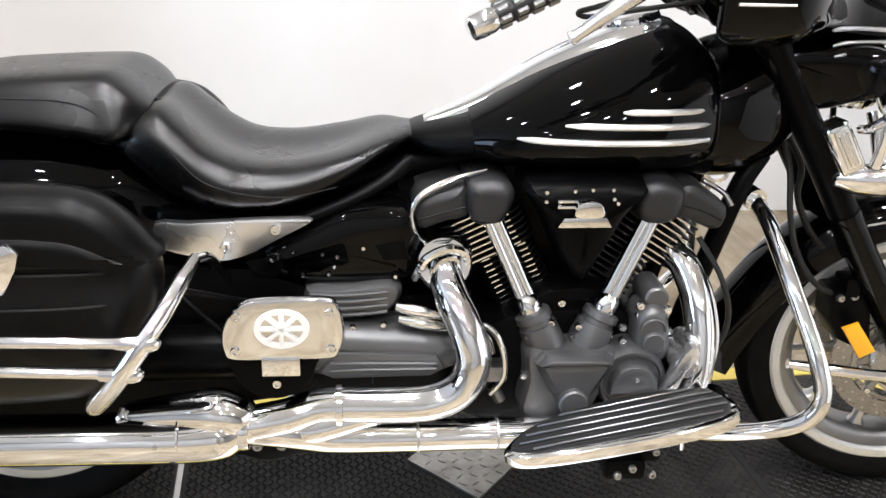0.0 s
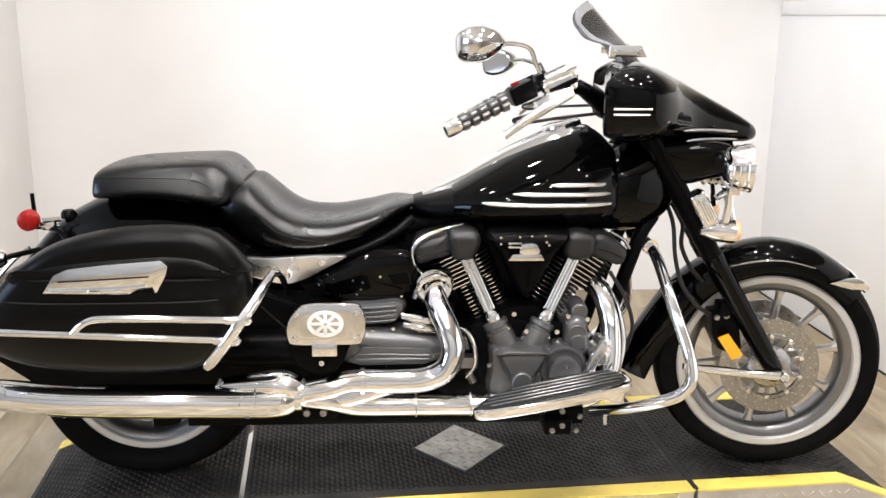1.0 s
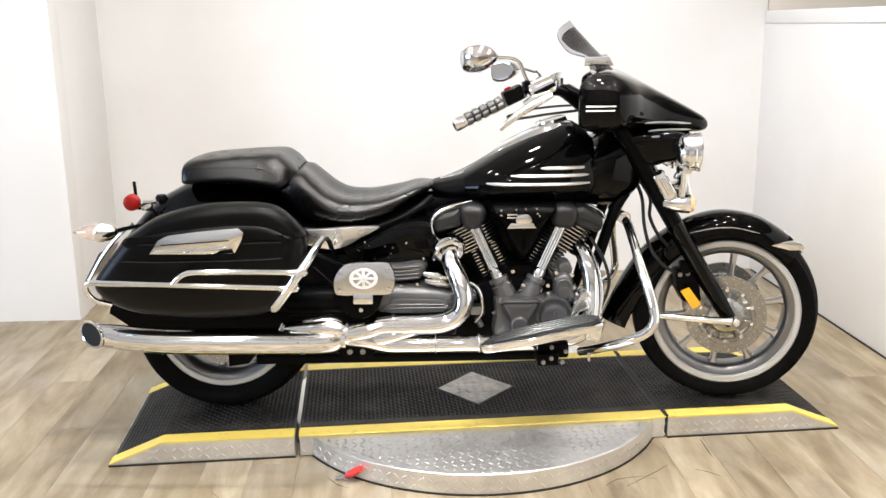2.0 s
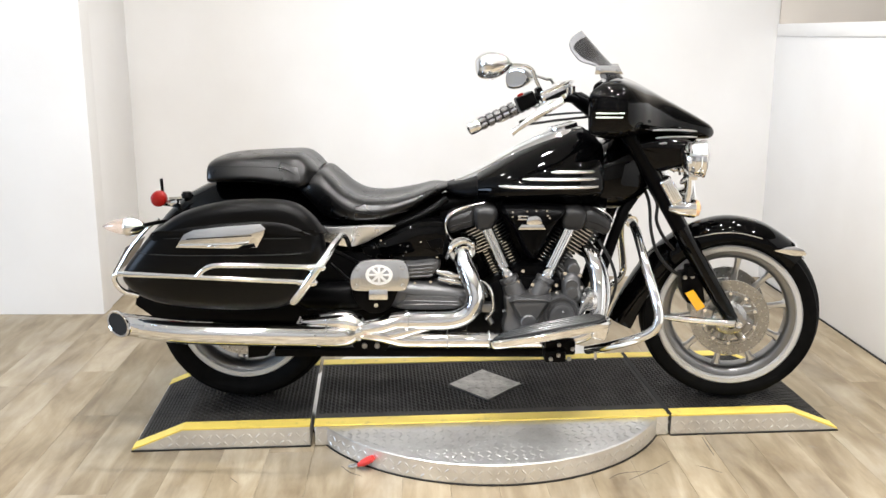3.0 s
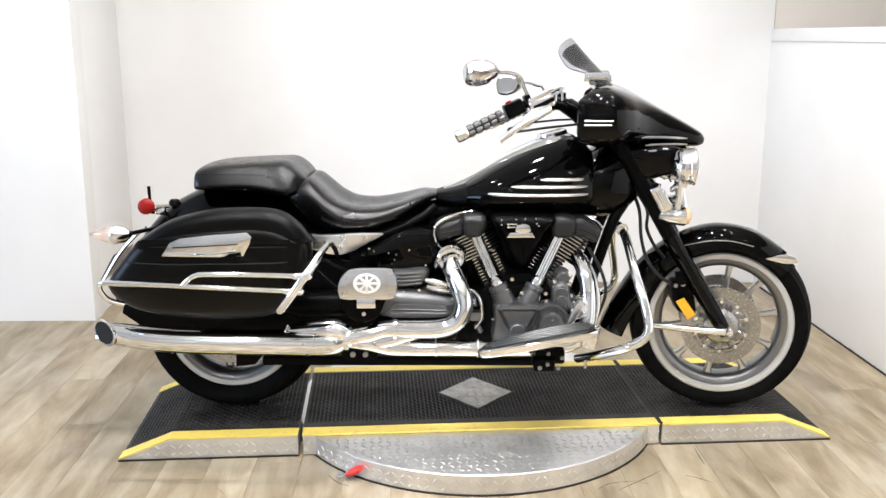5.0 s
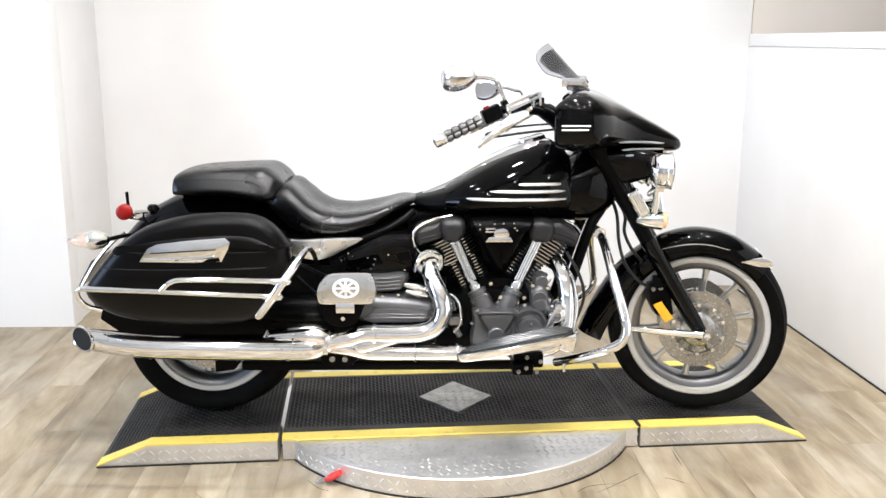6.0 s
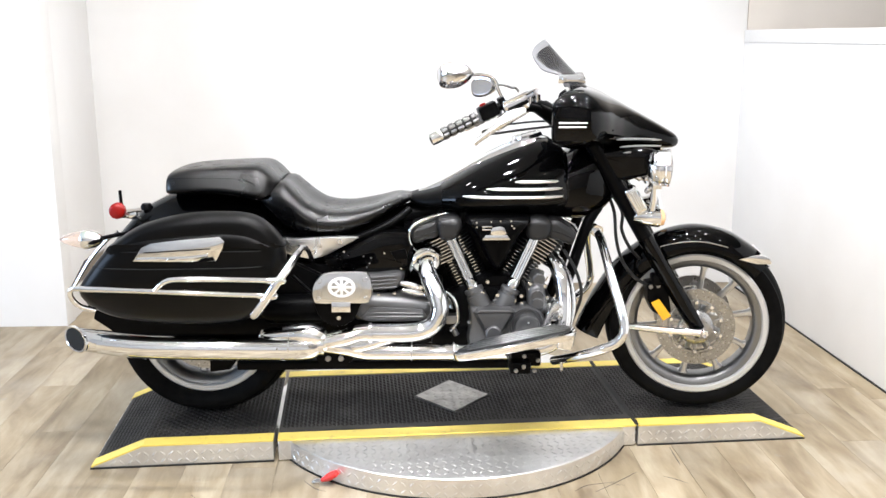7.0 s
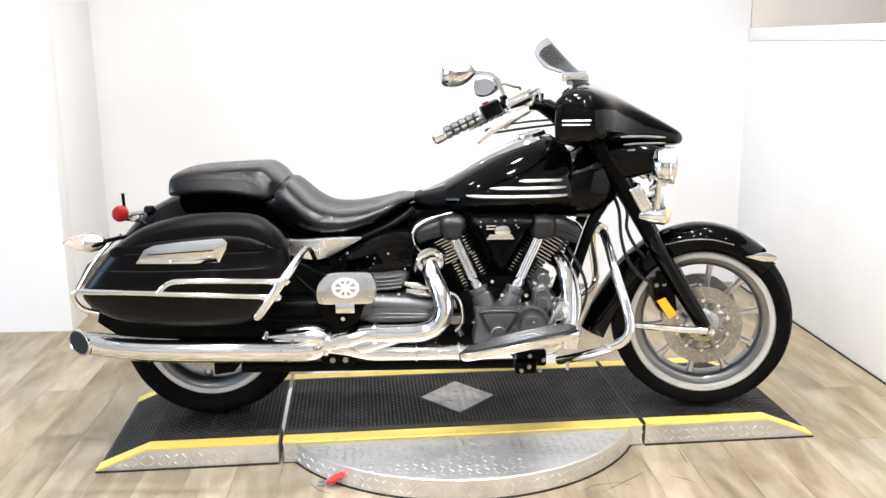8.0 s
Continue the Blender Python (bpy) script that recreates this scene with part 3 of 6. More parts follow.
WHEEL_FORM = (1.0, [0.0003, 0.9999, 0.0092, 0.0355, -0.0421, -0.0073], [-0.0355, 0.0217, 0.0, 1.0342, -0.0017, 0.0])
RAKE = Vector((0.347, 0, -0.567)).normalized()
HEAD = at(1.36, 0, 0.93)
TURNED = HEAD @ Matrix.Rotation(radians(STEER), 4, RAKE) @ HEAD.inverted()


def arc(cx, cz, r, a0, a1, n):
    return [(cx + r * math.cos(radians(a0 + (a1 - a0) * i / n)), cz + r * math.sin(radians(a0 + (a1 - a0) * i / n))) for i in range(n + 1)]


def tyre(x, z, R, w, rim):
    prof = [(rim - 0.006, -w * 0.36), (rim + 0.012, -w * 0.43), (rim + (R - rim) * 0.45, -w * 0.5), (rim + (R - rim) * 0.72, -w * 0.485), (R - 0.018, -w * 0.40), (R - 0.006, -w * 0.24), (R, 0)]
    prof = prof + [(r, -h) for r, h in prof[-2::-1]]
    pts = [(v.x, v.y) for v in spline([(r, h, 0) for r, h in prof], 3)]
    return lathe(pts + [(rim - 0.012, pts[-1][1] * 0.8), (rim - 0.012, pts[0][1] * 0.8)], at(x, 0, z), 96, True)


def spoke_wheel(name, x, z, rim, w, spokes, R, label):
    """Rim with its bright lips, barrel, spokes and hub; the tyre is a part of it."""
    t = w * 0.36
    lips = []
    for s in (-1, 1):
        lips.append(lathe([(rim + 0.004, s * t), (rim + 0.006, s * (t + 0.007)), (rim + 0.001, s * (t + 0.011)), (rim - 0.014, s * (t + 0.009)), (rim - 0.018, s * (t + 0.003)), (rim - 0.017, s * (t - 0.010)), (rim - 0.002, s * (t - 0.008))], at(x, 0, z), 96, True))
    barrel = lathe([(rim - 0.012, -t), (rim - 0.020, -t + 0.002), (rim - 0.034, -t * 0.84), (rim - 0.044, -t * 0.68), (rim - 0.047, -t * 0.5), (rim - 0.047, t * 0.5), (rim - 0.044, t * 0.68), (rim - 0.034, t * 0.84), (rim - 0.020, t - 0.002), (rim - 0.012, t), (rim - 0.004, t), (rim - 0.004, -t)], at(x, 0, z), 96, True)
    wheel = part(name, barrel, ALLOY, bike, label)
    for b in lips:
        part("rim_lip", b, LIP, wheel, "bright machined rim lip")
    part("tyre", tyre(x, z, R, w, rim), RUBBER, wheel, "black road tyre")
    part("hub", lathe([(0.001, -w * 0.46), (0.032, -w * 0.46), (0.036, -w * 0.40), (0.05, -w * 0.3), (0.042, 0), (0.05, w * 0.3), (0.036, w * 0.40), (0.032, w * 0.46), (0.001, w * 0.46)], at(x, 0, z), 40), ALLOY, wheel)
    for i in range(spokes):
        a = 2 * math.pi * (i + 0.25) / spokes
        c, s = math.cos(a), math.sin(a)
        rings = []
        for r, hw, hy, yo in ((0.04, 0.017, 0.014, 0), (0.09, 0.012, 0.012, 0), (0.15, 0.0095, 0.011, 0), (rim - 0.06, 0.0105, 0.012, 0), (rim - 0.042, 0.022, 0.016, 0)):
            rings.append([Vector((x + r * c - q * s, yo + p, z + r * s + q * c)) for q, p in
                          ((-hw, -hy * 0.4), (-hw * 0.5, -hy), (hw * 0.5, -hy), (hw, -hy * 0.4), (hw, hy * 0.4), (hw * 0.5, hy), (-hw * 0.5, hy), (-hw, hy * 0.4))])
        part("spoke", skin(rings), SPOKE, wheel)
    return wheel


def brake_disc(wheel, x, z, y, ro, ri, holes=24):
    s = 1 if y > 0 else -1
    bm = lathe([(ro, y - 0.0025), (ro, y + 0.0025), (ri, y + 0.0025), (ri, y - 0.0025)], at(x, 0, z), 72, True)
    disc = part("brake_disc", bm, DISC, wheel, "drilled steel brake disc")
    # Pale discs stand in for bright background seen through the drilled holes.
    pips = bmesh.new()
    for k, rr in enumerate((ri + (ro - ri) * 0.35, ri + (ro - ri) * 0.78)):
        for i in range(holes):
            a = 2 * math.pi * (i + k / 3) / holes
            add(pips, lathe([(0.001, s * 0.0029), (0.0028, s * 0.0029), (0.0028, s * 0.0005)], at(x + rr * math.cos(a), y, z + rr * math.sin(a)), 8))
    tagged(part("drilled_holes", pips, SPOKE, disc), kind="stuff")
    part("carrier", merged(lathe([(0.001, y - s * 0.012), (0.060, y - s * 0.004), (0.062, y + s * 0.005), (0.056, y + s * 0.012), (0.03, y + s * 0.018), (0.001, y + s * 0.018)], at(x, 0, z), 60),
         lathe([(ri - 0.004, y - s * 0.003), (ri - 0.004, y + s * 0.005), (ri - 0.013, y + s * 0.006), (ri - 0.014, y - s * 0.003)], at(x, 0, z), 60, True),
         *[block(0.034, 0.006, 0.014, at(x, y + s * 0.002, z) @ Matrix.Rotation(2 * math.pi * (i + 0.5) / 10, 4, "Y") @ at(0.078, 0, 0), 0.002, 1) for i in range(10)]), DISC, disc, "polished disc carrier")
    for i in range(10):
        a = 2 * math.pi * (i + 0.5) / 10
        b = lathe([(0.001, s * 0.008), (0.006, s * 0.008), (0.009, s * 0.004), (0.009, -s * 0.004)], at(x + (ri - 0.009) * math.cos(a), y, z + (ri - 0.009) * math.sin(a)), 12)
        part("rivet", b, CHROME, disc)
    return disc


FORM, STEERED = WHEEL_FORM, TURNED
front_wheel = spoke_wheel("front_wheel", FX, FZ, 0.250, 0.130, 10, FR, "grey ten-spoke alloy front wheel")
brake_disc(front_wheel, FX, FZ, -0.072, 0.138, 0.100)
brake_disc(front_wheel, FX, FZ, 0.072, 0.138, 0.100)
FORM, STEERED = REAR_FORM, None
rear_wheel = spoke_wheel("rear_wheel", RX, RZ, 0.240, 0.190, 10, RR, "grey ten-spoke alloy rear wheel")
brake_disc(rear_wheel, RX, RZ, -0.098, 0.150, 0.09)

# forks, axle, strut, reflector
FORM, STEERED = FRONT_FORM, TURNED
FORK_T, FORK_B = Vector((1.395, -0.118, 0.885)), Vector((1.742, -0.118, 0.318))
fork_dir = (FORK_B - FORK_T).normalized()
for s in (1, -1):
    f = tube([FORK_T - fork_dir * 0.12, FORK_T + fork_dir * 0.30], 0.027, 20, smooth=False)
    low = tube([FORK_T + fork_dir * 0.27, FORK_T + fork_dir * 0.28, FORK_T + fork_dir * 0.30, FORK_T + fork_dir * 0.60, FORK_B + fork_dir * 0.02], 0.03, 20, smooth=False, radii=[0.029, 0.030, 0.030, 0.028, 0.023])
    if s < 0:
        f, low = flipped(f), flipped(low)
    fork = part("fork_leg", f, SATIN, bike, "black upper fork tube")
    part("slider", low, PAINT, fork, "black fork slider")
axle = part("front_axle", tube([(FX - 0.008, -0.15, FZ - 0.002), (FX - 0.008, 0.15, FZ - 0.002)], 0.014, 18, smooth=False), CHROME, bike)
part("axle_nut", lathe([(0.001, -0.166), (0.006, -0.166), (0.007, -0.171), (0.011, -0.172), (0.015, -0.168), (0.0165, -0.16), (0.0165, -0.14)], at(FX - 0.008, 0, FZ - 0.002), 20), CHROME, axle, "chrome axle cap")
part("fender_strut", merged(tube([(1.475, -0.142, 0.343), (1.56, -0.150, 0.335), (1.66, -0.156, 0.326), (FX - 0.008, -0.156, FZ - 0.002)], 0.0125, 14, radii=[0.0095, 0.0125, 0.0125, 0.0145])), CHROME, bike, "chrome strut running back from the axle")
rb = slab([(1.560, 0.430), (1.589, 0.443), (1.634, 0.382), (1.605, 0.365)], -0.158, -0.148, 0.003)
part("fork_reflector", rb, AMBER, bike, "orange reflector")

# calipers and hose
for s in (1, -1):
    c = merged(slab([(1.553, 0.490), (1.60, 0.497), (1.632, 0.455), (1.645, 0.385), (1.62, 0.365), (1.578, 0.385), (1.556, 0.43)], -0.118, -0.050, 0.008), block(0.03, 0.05, 0.04, at(1.585, -0.10, 0.50), 0.006))
    cal = part("brake_caliper", flipped(c) if s < 0 else c, SATIN, bike, "black brake caliper")
    if s > 0:
        for x, z in ((1.566, 0.478), (1.592, 0.482)):
            part("bolt", bolt_head(x, -0.118, z, 0.008), STEEL, cal)
part("brake_hose", tube([(1.425, -0.06, 0.80), (1.463, -0.075, 0.735), (1.462, -0.085, 0.675), (1.490, -0.09, 0.615), (1.530, -0.085, 0.57)], 0.006, 8), GRIPMAT, bike)
part("brake_hose", tube([(1.40, -0.085, 0.815), (1.43, -0.095, 0.74), (1.436, -0.12, 0.65), (1.458, -0.13, 0.575), (1.51, -0.12, 0.51), (1.57, -0.10, 0.475)], 0.006, 8), GRIPMAT, bike)


def fender_sheet(line, half, drop, thick=0.004, n=14, lip=0.0, e=2.6):
    """A rounded mudguard swept along a line of (x, z, half width, side drop)."""
    outer, inner = [], []
    L = [Vector((p[0], 0, p[1])) for p in line]
    for i, p in enumerate(L):
        d = (L[min(i + 1, len(L) - 1)] - L[max(i - 1, 0)]).normalized()
        nor = Vector((-d.z, 0, d.x))
        hw, dr = line[i][2], line[i][3]
        ro, ri = [], []
        for j in range(n + 1):
            a = math.pi * j / n
            c, s = math.cos(a), math.sin(a)
            y = -hw * math.copysign(abs(c) ** (2 / e), c)
            h = dr * (abs(s) ** (2 / e) - 1)
            ro.append(p + Vector((0, y, 0)) + nor * h)
            ri.append(p + Vector((0, y * (1 - thick / hw), 0)) + nor * (h - thick))
        outer.append(ro + ri[::-1])
    return skin(outer)


ff = [(v.x, v.y, v.z, 0.078) for v in spline([(1.318, 0.30, 0.066), (1.345, 0.365, 0.070), (1.392, 0.455, 0.075), (1.470, 0.560, 0.078), (1.585, 0.640, 0.080), (1.72, 0.676, 0.080), (1.850, 0.655, 0.080), (1.945, 0.600, 0.078), (2.000, 0.552, 0.068)], 5)]
front_fender = part("front_fender", fender_sheet(ff, 0.08, 0.05), PAINT, bike, "glossy black front mudguard")
part("fender_tip", merged(slab([(1.877, 0.566), (1.92, 0.577), (1.955, 0.580), (1.985, 0.569), (1.994, 0.556), (1.988, 0.546), (1.94, 0.548), (1.91, 0.556)], -0.087, -0.070, 0.004), fender_sheet([(p[0], p[1], 0.080 - 0.008 * i, 0.02) for i, p in enumerate([(1.962, 0.590), (1.982, 0.572), (1.999, 0.556), (2.010, 0.546)])], 0.07, 0.05)), CHROME, front_fender, "chrome mudguard tip")
for r0 in (0.0,):
    for y in (-0.0745,):
        part("trim_strip", tube([(1.600, y - 0.004, 0.612), (1.68, y - 0.007, 0.628), (1.76, y - 0.007, 0.628), (1.84, y - 0.004, 0.608)], 0.0022, 8), CHROME, front_fender, "thin chrome mudguard strip")

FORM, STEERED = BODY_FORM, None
rf = [(v.x, v.y, v.z, 0.25) for v in spline([(0.42, 0.60, 0.10), (0.36, 0.70, 0.12), (0.25, 0.785, 0.135), (0.10, 0.815, 0.14), (-0.02, 0.815, 0.14), (-0.09, 0.803, 0.14), (-0.153, 0.775, 0.138), (-0.216, 0.737, 0.135), (-0.285, 0.667, 0.130), (-0.345, 0.585, 0.122), (-0.40, 0.490, 0.112), (-0.43, 0.41, 0.10)], 5)]
rear_fender = part("rear_fender", fender_sheet(rf[::-1], 0.14, 0.17), PAINT, bike, "glossy black rear mudguard")

# seats
def dished(bm):
    """A hollow pressed into the middle of the saddle."""
    for v in bm.verts:
        u = (v.co.x - 0.47) / 0.21
        k = min(max((v.co.z - 0.69) / 0.08, 0.0), 1.0)
        v.co.z += math.exp(-u ** 4) * (0.008 - 0.022 * math.exp(-(v.co.y / 0.10) ** 2)) * k * k * (3 - 2 * k)
    return bm


seat = part("rider_seat", dished(loft([
    (0.225, 0.125, 0.815, 0.775, 2.4, 0.5), (0.258, 0.162, 0.842, 0.742, 2.6, 0.55), (0.305, 0.178, 0.858, 0.692, 2.6, 0.55), (0.345, 0.186, 0.827, 0.674, 2.6, 0.52), (0.388, 0.19, 0.788, 0.664, 2.6, 0.5),
    (0.440, 0.19, 0.763, 0.660, 2.6, 0.5), (0.52, 0.186, 0.758, 0.672, 2.6, 0.5), (0.61, 0.165, 0.774, 0.708, 2.5, 0.5), (0.68, 0.125, 0.795, 0.750, 2.4, 0.5), (0.735, 0.062, 0.798, 0.772, 2.2, 0.5)], 6, 64)), VINYL, bike, "black padded vinyl rider seat")
part("piping", tube([(0.322, -0.181, 0.800), (0.375, -0.190, 0.744), (0.44, -0.1915, 0.720), (0.52, -0.187, 0.712), (0.60, -0.166, 0.722)], 0.0013, 8), HOLE, seat, "stitched seam")
def splayed(bm):
    """Side panels that lean outwards towards the foot."""
    for v in bm.verts:
        v.co.y *= 1 + 2.4 * (0.865 - v.co.z)
    return bm


pill = part("passenger_seat", splayed(loft([
    (-0.086, 0.120, 0.860, 0.813, 3.4, 0.5), (-0.076, 0.148, 0.885, 0.811, 4.2, 0.5), (-0.018, 0.160, 0.898, 0.813, 4.6, 0.5), (0.08, 0.166, 0.905, 0.813, 4.6, 0.5),
    (0.17, 0.169, 0.909, 0.801, 4.6, 0.5), (0.225, 0.167, 0.908, 0.789, 4.4, 0.5), (0.262, 0.155, 0.885, 0.799, 4.0, 0.5), (0.290, 0.115, 0.857, 0.825, 3.4, 0.5)], 6, 64)), VINYL, bike, "black padded vinyl passenger seat")
part("piping", tube([(-0.075, -0.147, 0.869), (-0.02, -0.158, 0.872), (0.10, -0.164, 0.872), (0.17, -0.168, 0.868), (0.215, -0.173, 0.850), (0.247, -0.178, 0.815)], 0.0016, 8), HOLE, pill, "stitched seam")
part("seat_pan", loft([(-0.06, 0.08, 0.822, 0.806, 3, 0.5), (0.1, 0.10, 0.822, 0.805, 3, 0.5), (0.26, 0.11, 0.81, 0.77, 3, 0.5)], 4), SATIN, bike, "black seat base")

# tank, side panel, console
tank = part("fuel_tank", loft([
    (0.838, 0.128, 0.834, 0.752, 2.3, 0.35), (0.90, 0.165, 0.872, 0.738, 2.2, 0.33), (0.98, 0.188, 0.917, 0.728, 2.15, 0.32), (1.07, 0.196, 0.958, 0.722, 2.15, 0.32),
    (1.15, 0.192, 0.988, 0.720, 2.2, 0.33), (1.205, 0.180, 0.990, 0.722, 2.3, 0.36), (1.25, 0.162, 0.960, 0.726, 2.4, 0.4), (1.285, 0.13, 0.912, 0.735, 2.4, 0.45), (1.303, 0.10, 0.872, 0.75, 2.4, 0.45)], 6, 56), PAINT, bike, "glossy black fuel tank")
part("tank_panel", loft([(0.722, 0.045, 0.793, 0.772, 2.4, 0.4), (0.752, 0.082, 0.802, 0.757, 2.4, 0.38), (0.80, 0.112, 0.815, 0.747, 2.4, 0.36), (0.839, 0.131, 0.829, 0.750, 2.3, 0.35)], 5, 48), SATIN, bike, "dark matt panel behind the tank")
cons = [(0.76, 0.026, 0.808, 0.79, 2.4, 0.5), (0.85, 0.045, 0.851, 0.80, 2.4, 0.5), (0.98, 0.066, 0.928, 0.85, 2.4, 0.5), (1.09, 0.078, 0.979, 0.90, 2.4, 0.5), (1.15, 0.078, 0.998, 0.93, 2.4, 0.5), (1.195, 0.060, 0.996, 0.95, 2.4, 0.5), (1.21, 0.035, 0.990, 0.96, 2.4, 0.5)]
console = part("tank_console", loft(cons, 5, 32), CHROME, bike, "chrome tank-top console")
part("speedometer", lathe([(0.001, 0.016), (0.045, 0.016), (0.052, 0.012), (0.055, 0.0), (0.05, -0.03)], at(1.135, 0, 0.986) @ Matrix.Rotation(radians(-14), 4, "Y") @ up, 36), CHROME, console, "round chrome-rimmed speedometer")
for x0, x1, z, y in ((0.885, 1.240, 0.806, -0.192), (0.985, 1.243, 0.833, -0.190), (1.080, 1.238, 0.857, -0.186)):
    pts = []
    for i in range(9):
        t = i / 8
        x = x0 + (x1 - x0) * t
        hw = float(np.interp(x, [0.838, 0.90, 0.98, 1.07, 1.15, 1.205, 1.245], [0.128, 0.165, 0.188, 0.196, 0.192, 0.180, 0.162]))
        zt = float(np.interp(x, [0.838, 0.90, 0.98, 1.07, 1.15, 1.205, 1.245], [0.834, 0.872, 0.917, 0.958, 0.985, 0.985, 0.945]))
        zb = 0.725
        zc = zb + (zt - zb) * 0.33
        q = min(max((z - zc) / (zt - zc), 0), 1)
        pts.append((x, -hw * (1 - q ** 2.15) ** (1 / 2.15) - 0.001, z))
    part("badge_strip", tube(pts, 0.005, 8, 3, radii=[0.002] + [0.0058] * 7 + [0.004]), LINE, tank, "chrome tank stripe")

# lower cowl between tank and forks, frame tubes
cowl = part("side_cowl", loft([(1.195, 0.135, 0.83, 0.722, 2.6, 0.5), (1.24, 0.150, 0.92, 0.715, 2.8, 0.5), (1.30, 0.152, 0.956, 0.708, 2.8, 0.5), (1.36, 0.140, 0.966, 0.722, 2.8, 0.5), (1.405, 0.122, 0.945, 0.748, 2.6, 0.5), (1.445, 0.095, 0.93, 0.80, 2.5, 0.5), (1.475, 0.06, 0.91, 0.85, 2.4, 0.5)], 5, 40), PAINT, bike, "glossy black cowl round the steering head")
part("frame_downtube", tube([(1.375, -0.085, 0.76), (1.335, -0.095, 0.69), (1.27, -0.10, 0.49), (1.22, -0.10, 0.36), (1.10, -0.10, 0.27), (0.80, -0.10, 0.255), (0.55, -0.10, 0.27)], 0.019, 14), SATIN, bike, "black frame tube")
part("frame_downtube", flipped(tube([(1.375, -0.085, 0.76), (1.335, -0.095, 0.69), (1.27, -0.10, 0.49), (1.22, -0.10, 0.36), (1.10, -0.10, 0.27), (0.80, -0.10, 0.255), (0.55, -0.10, 0.27)], 0.019, 14)), SATIN, bike, "black frame tube")
part("seat_rail", tube([(0.50, -0.165, 0.652), (0.60, -0.160, 0.685), (0.68, -0.14, 0.722), (0.73, -0.11, 0.755)], 0.013, 12), SATIN, bike, "black seat rail")
part("backbone", tube([(1.38, 0, 0.86), (1.1, 0, 0.76), (0.75, 0, 0.72), (0.45, 0, 0.62)], 0.045, 16), SATIN, bike, "black frame backbone")

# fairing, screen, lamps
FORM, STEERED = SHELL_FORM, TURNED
def hollowed(bm):
    """The open back of the shell: its middle lies further forward than its sides."""
    for v in bm.verts:
        k = min(max((1.31 - v.co.x) / 0.12, 0.0), 1.0)
        v.co.x += 0.13 * (1 - min(abs(v.co.y) / 0.26, 1.0) ** 3) * k * (0.5 + 0.5 * min(max((1.160 - v.co.z) / 0.05, 0.0), 1.0))
    return bm


fair = part("fairing", hollowed(loft([
    (1.184, 0.262, 1.138, 0.976, 4.6, 0.5), (1.190, 0.274, 1.150, 0.968, 4.8, 0.5), (1.225, 0.284, 1.163, 0.964, 4.6, 0.5), (1.29, 0.284, 1.166, 0.964, 4.0, 0.48), (1.33, 0.272, 1.158, 0.966, 3.4, 0.46), (1.37, 0.236, 1.146, 0.964, 2.8, 0.44),
    (1.41, 0.186, 1.128, 0.958, 2.5, 0.42), (1.45, 0.142, 1.108, 0.952, 2.5, 0.42), (1.49, 0.113, 1.086, 0.948, 2.5, 0.43), (1.53, 0.098, 1.064, 0.946, 2.6, 0.45), (1.58, 0.084, 1.036, 0.946, 2.6, 0.47), (1.62, 0.068, 1.012, 0.946, 2.6, 0.48), (1.644, 0.048, 0.996, 0.950, 2.6, 0.5), (1.654, 0.032, 0.984, 0.958, 2.6, 0.5)], 6, 56)), PAINT, bike, "glossy black handlebar fairing")
part("inner_panel", hollowed(skin([[oval(1.1835, 0.262, 1.138, 0.972, 56, 4.6)[i].lerp(Vector((1.1835 - 0.002 * (t < 1), 0, 1.055)), 1 - t) for i in range(56)] for t in (1, 0.97, 0.8, 0.6, 0.4, 0.2, 0.02)])), SATIN, fair, "matt black inner panel")
for x0, x1, z0, z1, w in ((1.415, 1.585, 0.996, 0.982, 0.0042), (1.430, 1.585, 0.968, 0.962, 0.0036), (1.445, 1.550, 0.947, 0.943, 0.0036)):
    pts = []
    for i in range(7):
        x = x0 + (x1 - x0) * i / 6
        z = z0 + (z1 - z0) * i / 6
        hw = float(np.interp(x, [1.41, 1.45, 1.49, 1.53, 1.58, 1.62, 1.644], [0.186, 0.142, 0.113, 0.098, 0.084, 0.068, 0.048]))
        pts.append((x, -hw * 0.985 - 0.001, z))
    part("fairing_strip", tube(pts, w, 8, 3, radii=[w * 0.5] + [w] * 5 + [w * 0.4]), LINE, fair, "chrome fairing strip")
    part("fairing_strip", flipped(tube(pts, w, 8, 3, radii=[w * 0.5] + [w] * 5 + [w * 0.4])), LINE, fair, "chrome fairing strip")
for z in (1.061, 1.048):
    part("fairing_strip", tube([(1.205, -0.2815, z), (1.24, -0.2845, z), (1.298 - 0.4 * (1.061 - z), -0.2815, z)], 0.0028, 8), LINE, fair, "chrome fairing strip")


